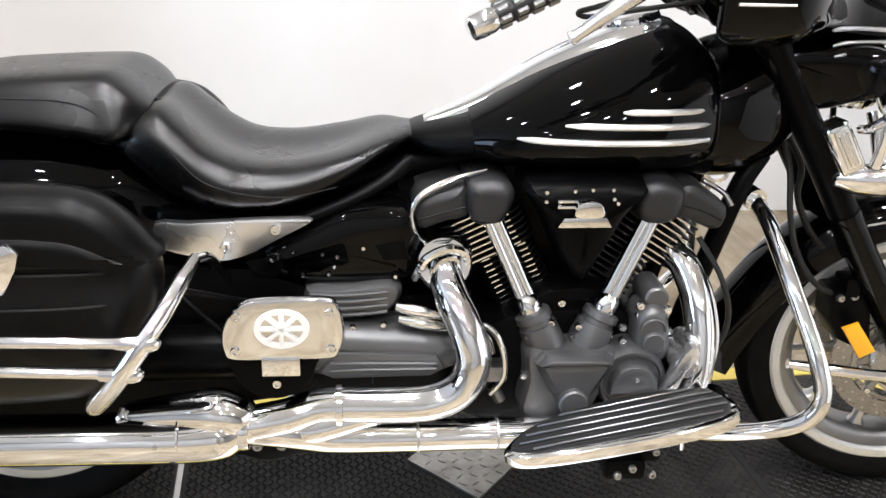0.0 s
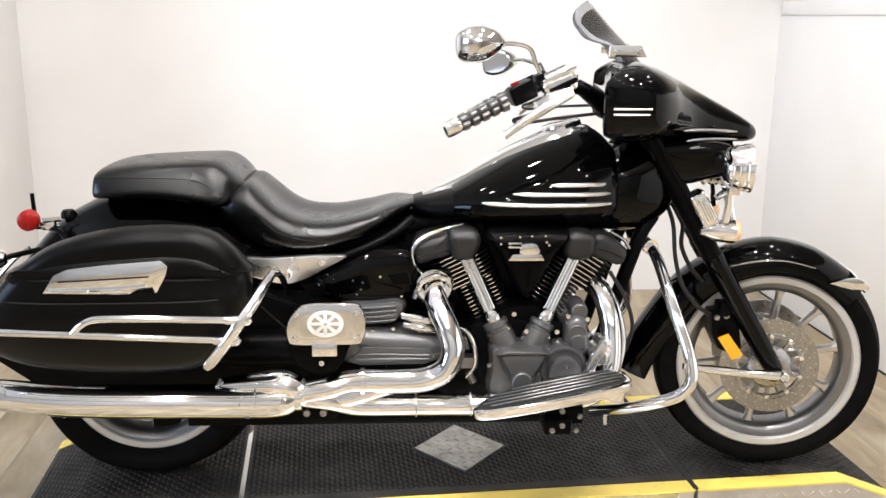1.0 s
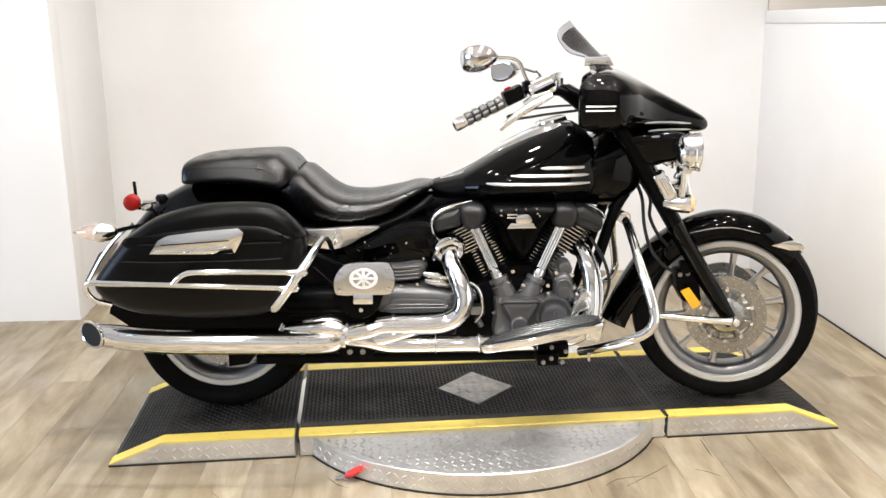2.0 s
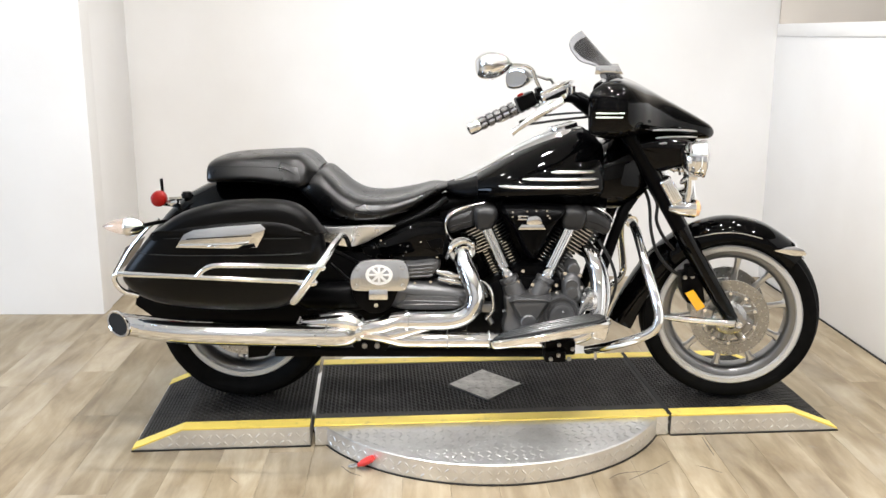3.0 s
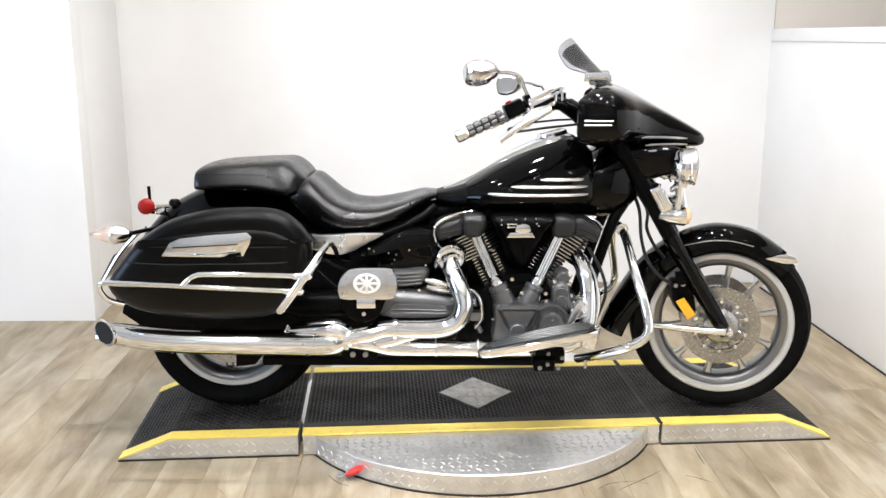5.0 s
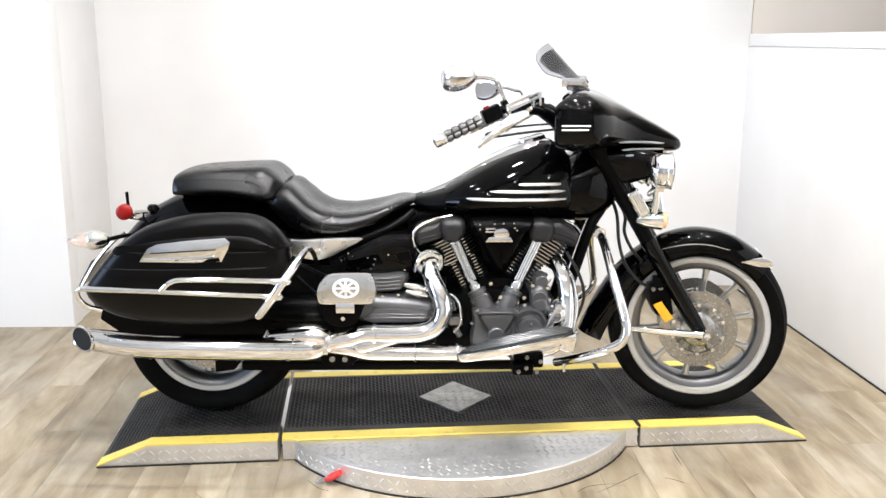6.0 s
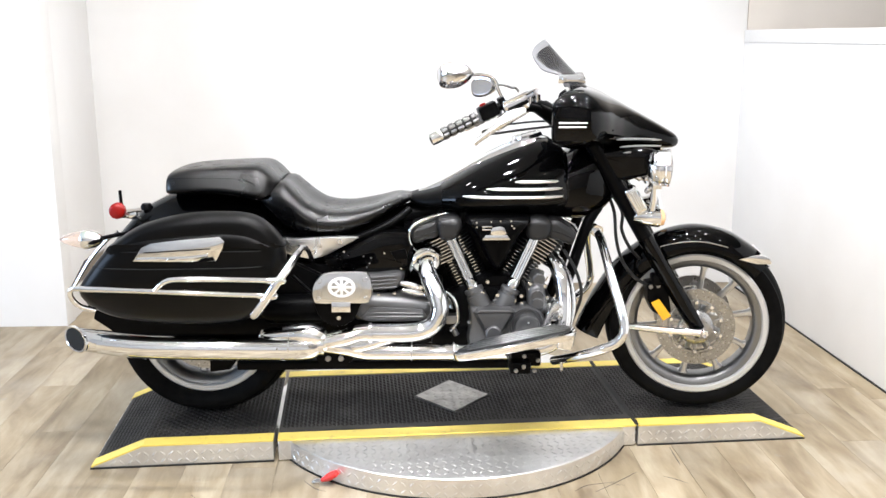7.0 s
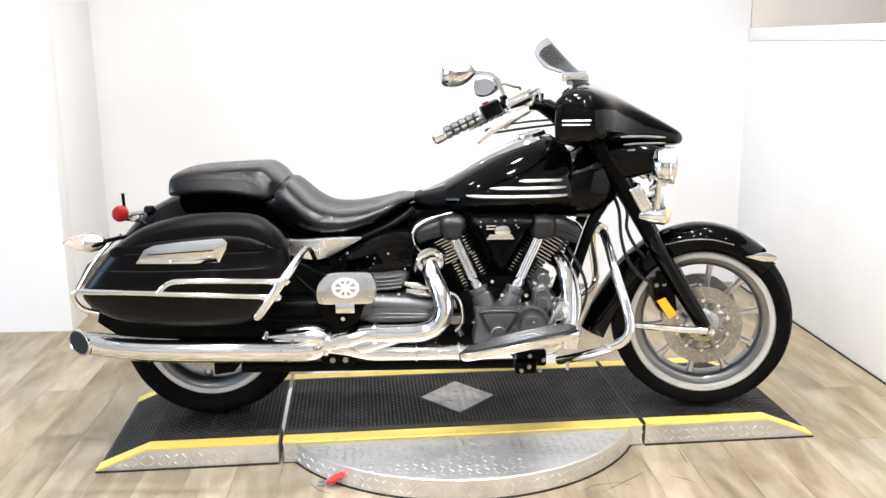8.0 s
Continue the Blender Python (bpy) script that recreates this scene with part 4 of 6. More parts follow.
def screen_sheet(edge):
    """The flared screen: its middle, or the clear band along its edge."""
    mid = spline([(1.343, 0, 1.160), (1.300, 0, 1.208), (1.262, 0, 1.246), (1.192, 0, 1.321)], 4)
    rim = spline([(1.245, 0, 1.165), (1.224, 0, 1.203), (1.161, 0, 1.223), (1.128, 0, 1.250)], 4)
    wid = [v.x for v in spline([(0.135, 0, 0), (0.15, 0, 0), (0.17, 0, 0), (0.165, 0, 0)], 4)]
    rows = []
    for k, (a, c, w) in enumerate(zip(mid, rim, wid)):
        row = []
        crown = (k / (len(mid) - 1)) ** 2
        for j in range(25):
            u = -1 + j / 12
            q = abs(u) ** 1.3
            p = a.lerp(c, q) + Vector((-0.018, 0, 0.007)) * math.sin(math.pi * q) * crown + Vector((0.016, 0, -0.004)) * q ** 6 * crown
            row.append((p.x, w * math.copysign(abs(u) ** 0.9, u), p.z))
        rows.append(row)
    bm = skin(rows, around=False, cap=False)
    bm.faces.ensure_lookup_table()
    wide = 24
    gone = []
    for i, f in enumerate(list(bm.faces)):
        j, k = i % wide, i // wide
        border = j < 2 or j >= wide - 2 or k >= len(rows) - 2
        if border != edge:
            gone.append(f)
    bmesh.ops.delete(bm, geom=gone, context="FACES")
    bmesh.ops.recalc_face_normals(bm, faces=bm.faces)
    bmesh.ops.solidify(bm, geom=list(bm.faces), thickness=0.004)
    return bm


screen = part("windscreen", screen_sheet(False), SMOKE, bike, "short smoked flared windscreen", 60)
screen.visible_shadow = False
part("screen_edge", screen_sheet(True), RIM, screen, "paler clear edge of the windscreen", 60).visible_shadow = False
for s in (1, -1):
    band = slab([(1.216, 1.178), (1.218, 1.206), (1.296, 1.206), (1.312, 1.178)], -0.168, -0.150, 0.005)
    band = part("screen_bracket", band if s > 0 else flipped(band), CHROME, bike, "chrome screen bracket")
    for x in (1.236, 1.292):
        bb = bolt_head(x, -0.168, 1.192, 0.007, 0.005)
        part("bolt", bb if s > 0 else flipped(bb), CHROME, band)

FORM = FRONT_FORM
SKIRT = [(1.330, 0.932), (1.340, 0.955), (1.461, 0.964), (1.565, 0.950), (1.575, 0.918), (1.570, 0.880), (1.544, 0.866), (1.506, 0.860), (1.461, 0.849), (1.414, 0.853), (1.362, 0.887)]
FACE = at(1.572, 0, 0.893) @ Matrix.Rotation(radians(-90), 4, "Z") @ Matrix.Scale(0.84, 4)
head = part("headlight", lathe([(0.001, -0.085), (0.045, -0.080), (0.066, -0.062), (0.071, -0.05), (0.0755, -0.046), (0.0725, -0.040), (0.073, -0.028), (0.0775, -0.024), (0.0745, -0.018), (0.075, -0.006), (0.0795, -0.002), (0.0765, 0.004), (0.077, 0.012), (0.081, 0.018), (0.078, 0.030), (0.068, 0.032), (0.066, 0.022)], FACE, 40), CHROME, bike, "chrome headlamp shell")
part("lens", lathe([(0.067, 0.024), (0.055, 0.036), (0.03, 0.043), (0.001, 0.045)], FACE, 36), CLEAR, head, "clear headlamp glass")
for s in (1, -1):
    def side(bm):
        return flipped(bm) if s < 0 else bm
    tri = block(0.046, 0.05, 0.100, at(1.490, -0.142, 0.788) @ Matrix.Rotation(radians(-31), 4, "Y"), 0.012, 3)
    fc = part("fork_cover", side(tri), CHROME, bike, "chrome fork cover")
    part("cover_panel", side(block(0.026, 0.01, 0.078, at(1.490, -0.166, 0.790) @ Matrix.Rotation(radians(-31), 4, "Y"), 0.004)), POLISHED, fc)
    for k in range(3):
        part("cover_rib", side(block(0.003, 0.006, 0.066, at(1.490, -0.171, 0.790) @ Matrix.Rotation(radians(-31), 4, "Y") @ at(-0.007 + 0.007 * k, 0, 0), 0.001, 1)), CHROME, fc)
    part("lamp_bracket", side(tube([(1.565, -0.095, 0.84), (1.572, -0.11, 0.80), (1.580, -0.125, 0.748)], 0.011, 12)), CHROME, bike, "chrome lamp bracket")
    sig = lathe([(0.001, -0.075), (0.012, -0.072), (0.026, -0.04), (0.032, 0.0), (0.033, 0.016), (0.029, 0.018)], at(1.560, -0.145, 0.728) @ Matrix.Rotation(radians(-90), 4, "Z"), 28)
    signal = part("turn_signal", side(sig), CHROME, bike, "chrome turn signal body")
    part("lens", side(lathe([(0.030, 0.016), (0.026, 0.030), (0.012, 0.038), (0.001, 0.040)], at(1.560, -0.145, 0.728) @ Matrix.Rotation(radians(-90), 4, "Z"), 24)), AMBERLENS, signal, "amber turn signal lens")
    part("triple_clamp", side(slab([(1.44, 0.93), (1.475, 0.94), (1.52, 0.93), (1.555, 0.90), (1.51, 0.86), (1.46, 0.865)], -0.11, -0.06, 0.008)), SATIN, bike, "black lamp mount")

    skirt = pillow(smooth_outline(SKIRT, 3), [(-0.05, 0.004), (-0.06, 0.0), (-0.118, 0.0), (-0.132, 0.006), (-0.138, 0.016), (-0.140, 0.03)])
    part("lower_fairing", side(skirt), PAINT, bike, "glossy black lower fairing round the lamp mount")

# passing lamps in front of the lower fairing
FORM = None
for s in (1, -1):
    def side(bm):
        return flipped(bm) if s < 0 else bm
    LM = at(1.594, -0.198, 0.931) @ Matrix.Rotation(radians(-90), 4, "Z")
    shell = [(0.001, -0.062), (0.022, -0.060), (0.040, -0.052), (0.050, -0.044), (0.053, -0.038), (0.0515, -0.034), (0.055, -0.028), (0.0575, -0.022), (0.056, -0.018), (0.0575, -0.008), (0.0605, -0.003), (0.0585, 0.001), (0.0600, 0.005), (0.0615, 0.010), (0.0600, 0.014), (0.0540, 0.015), (0.0530, 0.008)]
    pl = part("passing_lamp", side(lathe(shell, LM, 40)), CHROME, bike, "chrome drum-shaped passing lamp")
    part("lens", side(lathe([(0.0535, 0.011), (0.045, 0.018), (0.025, 0.023), (0.001, 0.0245)], LM, 32)), CLEAR, pl, "clear lamp glass")
    part("lamp_clamp", side(merged(block(0.030, 0.036, 0.020, at(1.572, -0.195, 0.872), 0.005, 2), tube([(1.560, -0.19, 0.872), (1.545, -0.17, 0.850), (1.545, -0.13, 0.835)], 0.009, 10))), CHROME, pl, "chrome lamp clamp")
    part("lamp_post", side(tube([(1.566, -0.193, 0.868), (1.566, -0.19, 0.83), (1.562, -0.182, 0.785)], 0.0105, 12)), CHROME, pl, "chrome lamp post")

# handlebar and controls
FORM = BARS_FORM
GE, GI = Vector((0.805, -0.345, 1.018)), Vector((0.962, -0.318, 1.090))
for s in (1, -1):
    def side(bm):
        return flipped(bm) if s < 0 else bm
    gd = (GI - GE).normalized()
    bar = part("handlebar", side(tube([GI, GI + gd * 0.06, (1.075, -0.28, 1.108), (1.14, -0.22, 1.105), (1.205, -0.15, 1.065), (1.30, -0.06, 1.0), (1.36, 0.0, 0.985)], 0.0135, 14)), SATIN, bike, "black handlebar")
    grip = part("grip", side(tube([GE + gd * 0.022, GE + gd * 0.15], 0.0172, 18, smooth=False)), GRIPMAT, bar, "black rubber grip with bright pads")
    for k in range(5):
        for q in range(6):
            a = 2 * math.pi * q / 6 + 0.3
            sd = gd.cross(Vector((0, 0, 1))).normalized()
            uu = gd.cross(sd)
            o = GE + gd * (0.032 + 0.026 * k)
            off = 0.0148 * (math.cos(a) * sd + math.sin(a) * uu)
            pad = tube([o + off, o + off + gd * 0.003, o + off + gd * 0.018, o + off + gd * 0.021], 0.006, 8, smooth=False, radii=[0.0030, 0.0066, 0.0066, 0.0030])
            part("grip_pad", side(pad), ALLOY, bar)
    part("bar_end", side(tube([GE - gd * 0.012, GE - gd * 0.008, GE + gd * 0.004, GE + gd * 0.024, GE + gd * 0.032], 0.02, 20, smooth=False, radii=[0.012, 0.019, 0.0205, 0.020, 0.017])), CHROME, bar, "chrome grip end")
    q = gd.to_track_quat("X", "Z").to_matrix().to_4x4()
    sw = part("switch_box", side(moved(block(0.062, 0.042, 0.046, None, 0.008, 3), Matrix.Translation(GE + gd * 0.195 + Vector((0, 0, 0.004))) @ q)), SATIN, bar, "black switch housing")
    part("switch_box_clamp", side(moved(block(0.02, 0.036, 0.046, None, 0.006, 2), Matrix.Translation(GE + gd * 0.246 + Vector((0, 0, 0.004))) @ q)), SATIN, bar)
    if s > 0:
        part("stop_switch", moved(block(0.02, 0.012, 0.01, None, 0.003), Matrix.Translation(GE + gd * 0.175 + Vector((0, -0.004, 0.031))) @ q), RED, bar, "red stop switch")
    part("master_cylinder", side(moved(block(0.085, 0.052, 0.046, None, 0.014, 4), Matrix.Translation((1.064, -0.315, 1.118)) @ q)), CHROME, bar, "chrome fluid reservoir")
    part("reservoir_band", side(moved(block(0.070, 0.056, 0.013, None, 0.003, 2), Matrix.Translation((1.068, -0.315, 1.119)) @ q)), SATIN, bar, "black reservoir band")
    part("reservoir_cap", side(moved(block(0.089, 0.054, 0.01, None, 0.004, 2), Matrix.Translation((1.059, -0.315, 1.143)) @ q)), CHROME, bar, "chrome reservoir cap")
    part("cylinder_body", side(tube([(1.092, -0.335, 1.108), (1.05, -0.345, 1.092), (1.01, -0.352, 1.072)], 0.014, 12, radii=[0.012, 0.016, 0.013])), CHROME, bar)
    part("lever", side(tube([(1.092, -0.35, 1.102), (1.03, -0.375, 1.072), (0.985, -0.385, 1.045), (0.948, -0.388, 1.018), (0.932, -0.388, 1.008)], 0.009, 12, radii=[0.009, 0.0125, 0.011, 0.0085, 0.011])), POLISHED, bar, "polished hand lever")
    part("hose", side(tube([(1.045, -0.33, 1.066), (0.985, -0.315, 1.045), (0.965, -0.30, 1.036), (0.99, -0.28, 1.028), (1.09, -0.24, 1.038), (1.195, -0.18, 1.045)], 0.0042, 8)), GRIPMAT, bar, "black control hose")
    part("riser", side(tube([(1.15, -0.205, 1.104), (1.20, -0.15, 1.075), (1.27, -0.10, 1.02)], 0.026, 14, radii=[0.018, 0.024, 0.03])), SATIN, bar, "black bar riser")
    part("clamp_bolt", side(tube([(1.118, -0.235, 1.112), (1.118, -0.235, 1.142)], 0.010, 12, smooth=False)), CHROME, bar)
    mir = pillow(smooth_outline([(0.826, 1.235), (0.829, 1.188), (0.862, 1.176), (0.905, 1.186), (0.936, 1.214), (0.918, 1.244), (0.870, 1.254)]), [(-0.340, 0.012), (-0.342, 0.002), (-0.352, 0.0), (-0.372, 0.006), (-0.388, 0.022), (-0.392, 0.034)])
    mc, tw = Vector((0.88, -0.365, 1.215)), at(0, 0, -0.005 if s > 0 else -0.045) @ Matrix.Rotation(radians(20), 4, "Z")
    moved(mir, at(*mc) @ tw @ Matrix.Scale(1.08, 4) @ at(*(-mc)))
    mirror = part("mirror", side(mir), CHROME, bar, "chrome rear-view mirror")
    low = 0.0 if s > 0 else 0.035
    part("mirror_stem", side(tube([(0.905, -0.335, 1.210 - low), (0.955, -0.32, 1.213 - low), (0.995, -0.315, 1.202 - low), (1.012, -0.315, 1.165), (1.032, -0.315, 1.125)], 0.0055, 10)), CHROME, bar, "chrome mirror stem")
    mg = pillow(smooth_outline([(0.836, 1.232), (0.838, 1.194), (0.866, 1.184), (0.902, 1.192), (0.926, 1.214), (0.912, 1.236), (0.870, 1.245)]), [(-0.339, 0.0), (-0.336, 0.002)])
    moved(mg, at(*mc) @ tw @ Matrix.Scale(1.08, 4) @ at(*(-mc)))
    part("mirror_glass", side(mg), CHROME, mirror, "mirror glass")

# saddlebags
FORM, STEERED = BODY_FORM, None
LID = smooth_outline([(-0.206, 0.690), (-0.160, 0.722), (-0.119, 0.748), (-0.073, 0.768), (0.0, 0.787), (0.08, 0.798), (0.19, 0.799), (0.258, 0.786), (0.304, 0.753), (0.334, 0.715), (0.342, 0.691), (0.20, 0.686), (0.0, 0.684), (-0.19, 0.682)], 4)
BODY = smooth_outline([(-0.206, 0.690), (-0.26, 0.632), (-0.314, 0.558), (-0.298, 0.500), (-0.227, 0.456), (-0.123, 0.436), (0.018, 0.425), (0.141, 0.428), (0.21, 0.443), (0.268, 0.486), (0.318, 0.565), (0.344, 0.625), (0.345, 0.685), (0.328, 0.722), (0.298, 0.755), (0.255, 0.782), (0.19, 0.795), (0.08, 0.794), (0.0, 0.783), (-0.073, 0.764), (-0.119, 0.744), (-0.160, 0.718)], 4)


def rounded(bm):
    """The bag's outer face falls away towards its two ends."""
    for v in bm.verts:
        v.co.y *= 1 - 1.1 * max(0.0, -0.06 - v.co.x) ** 2 - 1.8 * max(0.0, v.co.x - 0.22) ** 2
    return bm


def tucked(bm):
    """The bag draws in towards its bottom."""
    for v in rounded(bm).verts:
        v.co.y *= 1 - 1.3 * max(0.0, 0.56 - v.co.z)
    return bm


for s in (1, -1):
    def side(bm):
        return flipped(bm) if s < 0 else bm
    bag = part("saddlebag", side(tucked(pillow(BODY, [(-0.31, 0.100), (-0.32, 0.062), (-0.345, 0.018), (-0.37, 0.003), (-0.40, 0.0), (-0.428, 0.006), (-0.441, 0.018), (-0.447, 0.04)]))), BAGMAT, bike, "black leather-look saddlebag")
    part("lid", side(rounded(pillow(LID, [(-0.335, 0.060), (-0.34, 0.035), (-0.352, 0.012), (-0.37, 0.002), (-0.40, -0.003), (-0.431, 0.004), (-0.4445, 0.014), (-0.450, 0.030)]))), BAGMAT, bag, "black saddlebag lid")
    part("lid_ridge", side(rounded(pillow(smooth_outline([(-0.19, 0.694), (-0.10, 0.722), (0.02, 0.737), (0.14, 0.746), (0.225, 0.740), (0.28, 0.718), (0.305, 0.694), (0.10, 0.690)], 4), [(-0.40, 0.0), (-0.446, 0.002), (-0.4525, 0.010), (-0.455, 0.024)]))), BAGMAT, bag)
    # Black line drawn along the crease in place of its shade.
    part("crease_line", side(rounded(tube([(-0.25, -0.439, 0.637), (-0.17, -0.4475, 0.633), (0.06, -0.449, 0.633), (0.24, -0.4475, 0.636), (0.32, -0.436, 0.642)], 0.002, 6))), HOLE, bag, "black line for the shade in the moulded crease")
    part("lid_seam", side(rounded(tube([(-0.19, -0.440, 0.687), (-0.15, -0.4475, 0.6865), (0.06, -0.450, 0.686), (0.24, -0.4485, 0.6865), (0.318, -0.436, 0.687)], 0.0022, 6))), HOLE, bag, "dark lid seam")
    part("bag_mount", side(block(0.34, 0.20, 0.10, at(0.08, -0.25, 0.60), 0.012, 2)), SATIN, bag, "black saddlebag mount")
    plate = part("trim_plate", side(rounded(slab([(-0.113, 0.660), (-0.084, 0.703), (-0.052, 0.717), (0.035, 0.727), (0.157, 0.736), (0.172, 0.722), (0.166, 0.700), (0.144, 0.661), (0.06, 0.657)], -0.462, -0.440, 0.004))), CHROME, bag, "chrome saddlebag trim plate")
    part("plate_bar", side(tube([(-0.10, -0.464, 0.668), (0.05, -0.466, 0.671), (0.12, -0.465, 0.678)], 0.0035, 8)), CHROME, plate)
    part("plate_slot", side(slab([(0.085, 0.660), (0.10, 0.669), (0.135, 0.674), (0.14, 0.663)], -0.4655, -0.460, 0.001)), SATIN, plate)
    part("plate_line", side(tube([(-0.075, -0.4625, 0.688), (0.04, -0.4635, 0.694), (0.128, -0.463, 0.699)], 0.0016, 6)), SATIN, plate)
    guard = part("bag_guard", side(tube([(-0.255, -0.42, 0.497), (-0.290, -0.45, 0.520), (-0.305, -0.475, 0.557), (-0.294, -0.485, 0.583), (-0.234, -0.495, 0.584), (-0.129, -0.500, 0.582), (0.096, -0.505, 0.573), (0.318, -0.505, 0.5635)], 0.0085, 12)), CHROME, bike, "chrome saddlebag guard rail")
    part("upper_rail", side(tube([(-0.039, -0.502, 0.579), (-0.022, -0.505, 0.597), (0.001, -0.507, 0.611), (0.036, -0.507, 0.616), (0.185, -0.507, 0.615), (0.345, -0.507, 0.6105)], 0.0085, 12)), CHROME, guard)
    for x, z in ((0.325, 0.563), (0.352, 0.610)):
        part("rail_end", side(tube([(x - 0.05, -0.506, z + 0.001), (x - 0.02, -0.506, z), (x - 0.002, -0.506, z), (x + 0.006, -0.506, z), (x + 0.011, -0.506, z)], 0.013, 16, smooth=False, radii=[0.0095, 0.0125, 0.0125, 0.0095, 0.003])), CHROME, guard, "chrome rail end")
    part("guard_post", side(tube([(0.395, -0.380, 0.683), (0.379, -0.440, 0.664), (0.347, -0.500, 0.621), (0.299, -0.505, 0.555), (0.256, -0.475, 0.498), (0.249, -0.465, 0.490)], 0.0125, 14, radii=[0.009, 0.0125, 0.014, 0.0145, 0.0145, 0.008])), CHROME, guard, "slanted chrome guard post")
    part("guard_stay", side(tube([(0.395, -0.385, 0.683), (0.408, -0.35, 0.672), (0.412, -0.29, 0.63), (0.412, -0.20, 0.57)], 0.008, 10)), CHROME, guard)
    part("guard_stay", side(tube([(0.375, -0.40, 0.640), (0.46, -0.26, 0.555), (0.50, -0.18, 0.52)], 0.005, 8)), SATIN, guard)

# chrome frame plate, side cover, transmission
fp = part("frame_plate", slab(smooth_outline([(0.300, 0.675), (0.35, 0.675), (0.401, 0.677), (0.476, 0.681), (0.556, 0.680), (0.545, 0.667), (0.494, 0.640), (0.45, 0.617), (0.40, 0.606), (0.345, 0.618), (0.305, 0.634)], 3), -0.21, -0.19, 0.005), POLISHED, bike, "bright metal frame plate under the seat")
for x, z in ((0.499, 0.664), (0.415, 0.632)):
    part("bolt", bolt_head(x, -0.210, z, 0.010, 0.008), CHROME, fp)
part("frame_bracket", slab([(0.44, 0.60), (0.50, 0.608), (0.515, 0.585), (0.49, 0.565), (0.455, 0.575)], -0.19, -0.15, 0.006), SATIN, bike, "black frame bracket")
sc = part("side_cover", pillow(smooth_outline([(0.470, 0.590), (0.478, 0.620), (0.54, 0.652), (0.626, 0.690), (0.72, 0.69), (0.746, 0.65), (0.745, 0.60), (0.735, 0.560), (0.66, 0.548), (0.54, 0.550), (0.48, 0.564)], 4), [(-0.10, 0.0), (-0.165, 0.0), (-0.182, 0.008), (-0.189, 0.022), (-0.191, 0.05)]), PAINT, bike, "glossy black side cover")
part("bolt", bolt_head(0.490, -0.187, 0.604, 0.012, 0.008), CHROME, sc)
part("cover_inset", slab([(0.665, 0.625), (0.715, 0.635), (0.725, 0.60), (0.68, 0.598)], -0.1935, -0.187, 0.002), SATIN, sc)
# Small chrome dots scattered over the gloss cover.
for x, z in ((0.51, 0.625), (0.525, 0.615), (0.575, 0.61), (0.60, 0.605), (0.595, 0.586), (0.645, 0.62), (0.54, 0.57), (0.585, 0.573), (0.70, 0.567)):
    part("cover_dot", bolt_head(x, -0.190, z, 0.004, 0.003), CHROME, sc)
rib = part("ribbed_cover", pillow(smooth_outline([(0.545, 0.548), (0.62, 0.553), (0.690, 0.560), (0.712, 0.540), (0.690, 0.505), (0.655, 0.492), (0.56, 0.493)], 3), [(-0.10, 0.0), (-0.19, 0.0), (-0.203, 0.008), (-0.206, 0.02)]), CASE, bike, "grey ribbed engine cover")
for k in range(4):
    z = 0.503 + 0.0125 * k
    part("rib", tube([(0.552, -0.205, z), (0.62, -0.208, z + 0.001), (0.685, -0.205, z + 0.005)], 0.0038, 8), CASE, rib)
trans = part("gearbox_cover", pillow(smooth_outline([(0.535, 0.470), (0.575, 0.486), (0.66, 0.484), (0.76, 0.476), (0.815, 0.455), (0.815, 0.41), (0.75, 0.388), (0.62, 0.386), (0.54, 0.40)], 4), [(-0.10, 0.0), (-0.20, 0.0), (-0.222, 0.008), (-0.232, 0.024), (-0.234, 0.05)]), CASE, bike, "grey gearbox cover")
part("cover_ridge", slab([(0.565, 0.408), (0.60, 0.446), (0.77, 0.440), (0.785, 0.412), (0.76, 0.398), (0.59, 0.396)], -0.241, -0.226, 0.006), CASE, trans)
for k in range(2):
    part("cover_rib", tube([(0.585, -0.241, 0.412 + 0.014 * k), (0.66, -0.243, 0.415 + 0.012 * k), (0.77, -0.241, 0.413 + 0.010 * k)], 0.003, 6), CASE, trans)
for x, z in ((0.60, 0.488), (0.678, 0.487), (0.745, 0.483), (0.625, 0.482)):
    part("bolt", bolt_head(x, -0.214, z, 0.006, 0.006), CHROME, trans)
for z0, x0 in ((0.520, 0.700), (0.497, 0.705)):
    part("coolant_pipe", tube([(x0, -0.22, z0 + 0.004), (x0 + 0.035, -0.225, z0 - 0.002), (x0 + 0.08, -0.22, z0 - 0.012), (x0 + 0.13, -0.20, z0 - 0.02)], 0.0105, 12, radii=[0.008, 0.0115, 0.0105, 0.010]), CHROME, bike, "short chrome pipe")

# black filler blocks, added to darken the view through the frame
part("frame_filler", merged(block(0.40, 0.24, 0.30, at(0.53, 0, 0.50), 0.02, 3), block(0.20, 0.24, 0.14, at(0.38, 0, 0.60), 0.02, 3)), SATIN, bike, "black filler block added inside the frame")
part("vee_filler", slab([(0.90, 0.74), (1.15, 0.74), (1.10, 0.60), (1.06, 0.48), (0.94, 0.48), (0.92, 0.60)], -0.09, 0.09, 0.01), SATIN, bike, "black filler block added between the cylinders")
part("barrel_filler", slab([(0.70, 0.44), (0.71, 0.70), (0.80, 0.71), (0.93, 0.50), (0.90, 0.42)], -0.09, 0.09, 0.01), SATIN, bike, "black filler block added behind the rear cylinder")

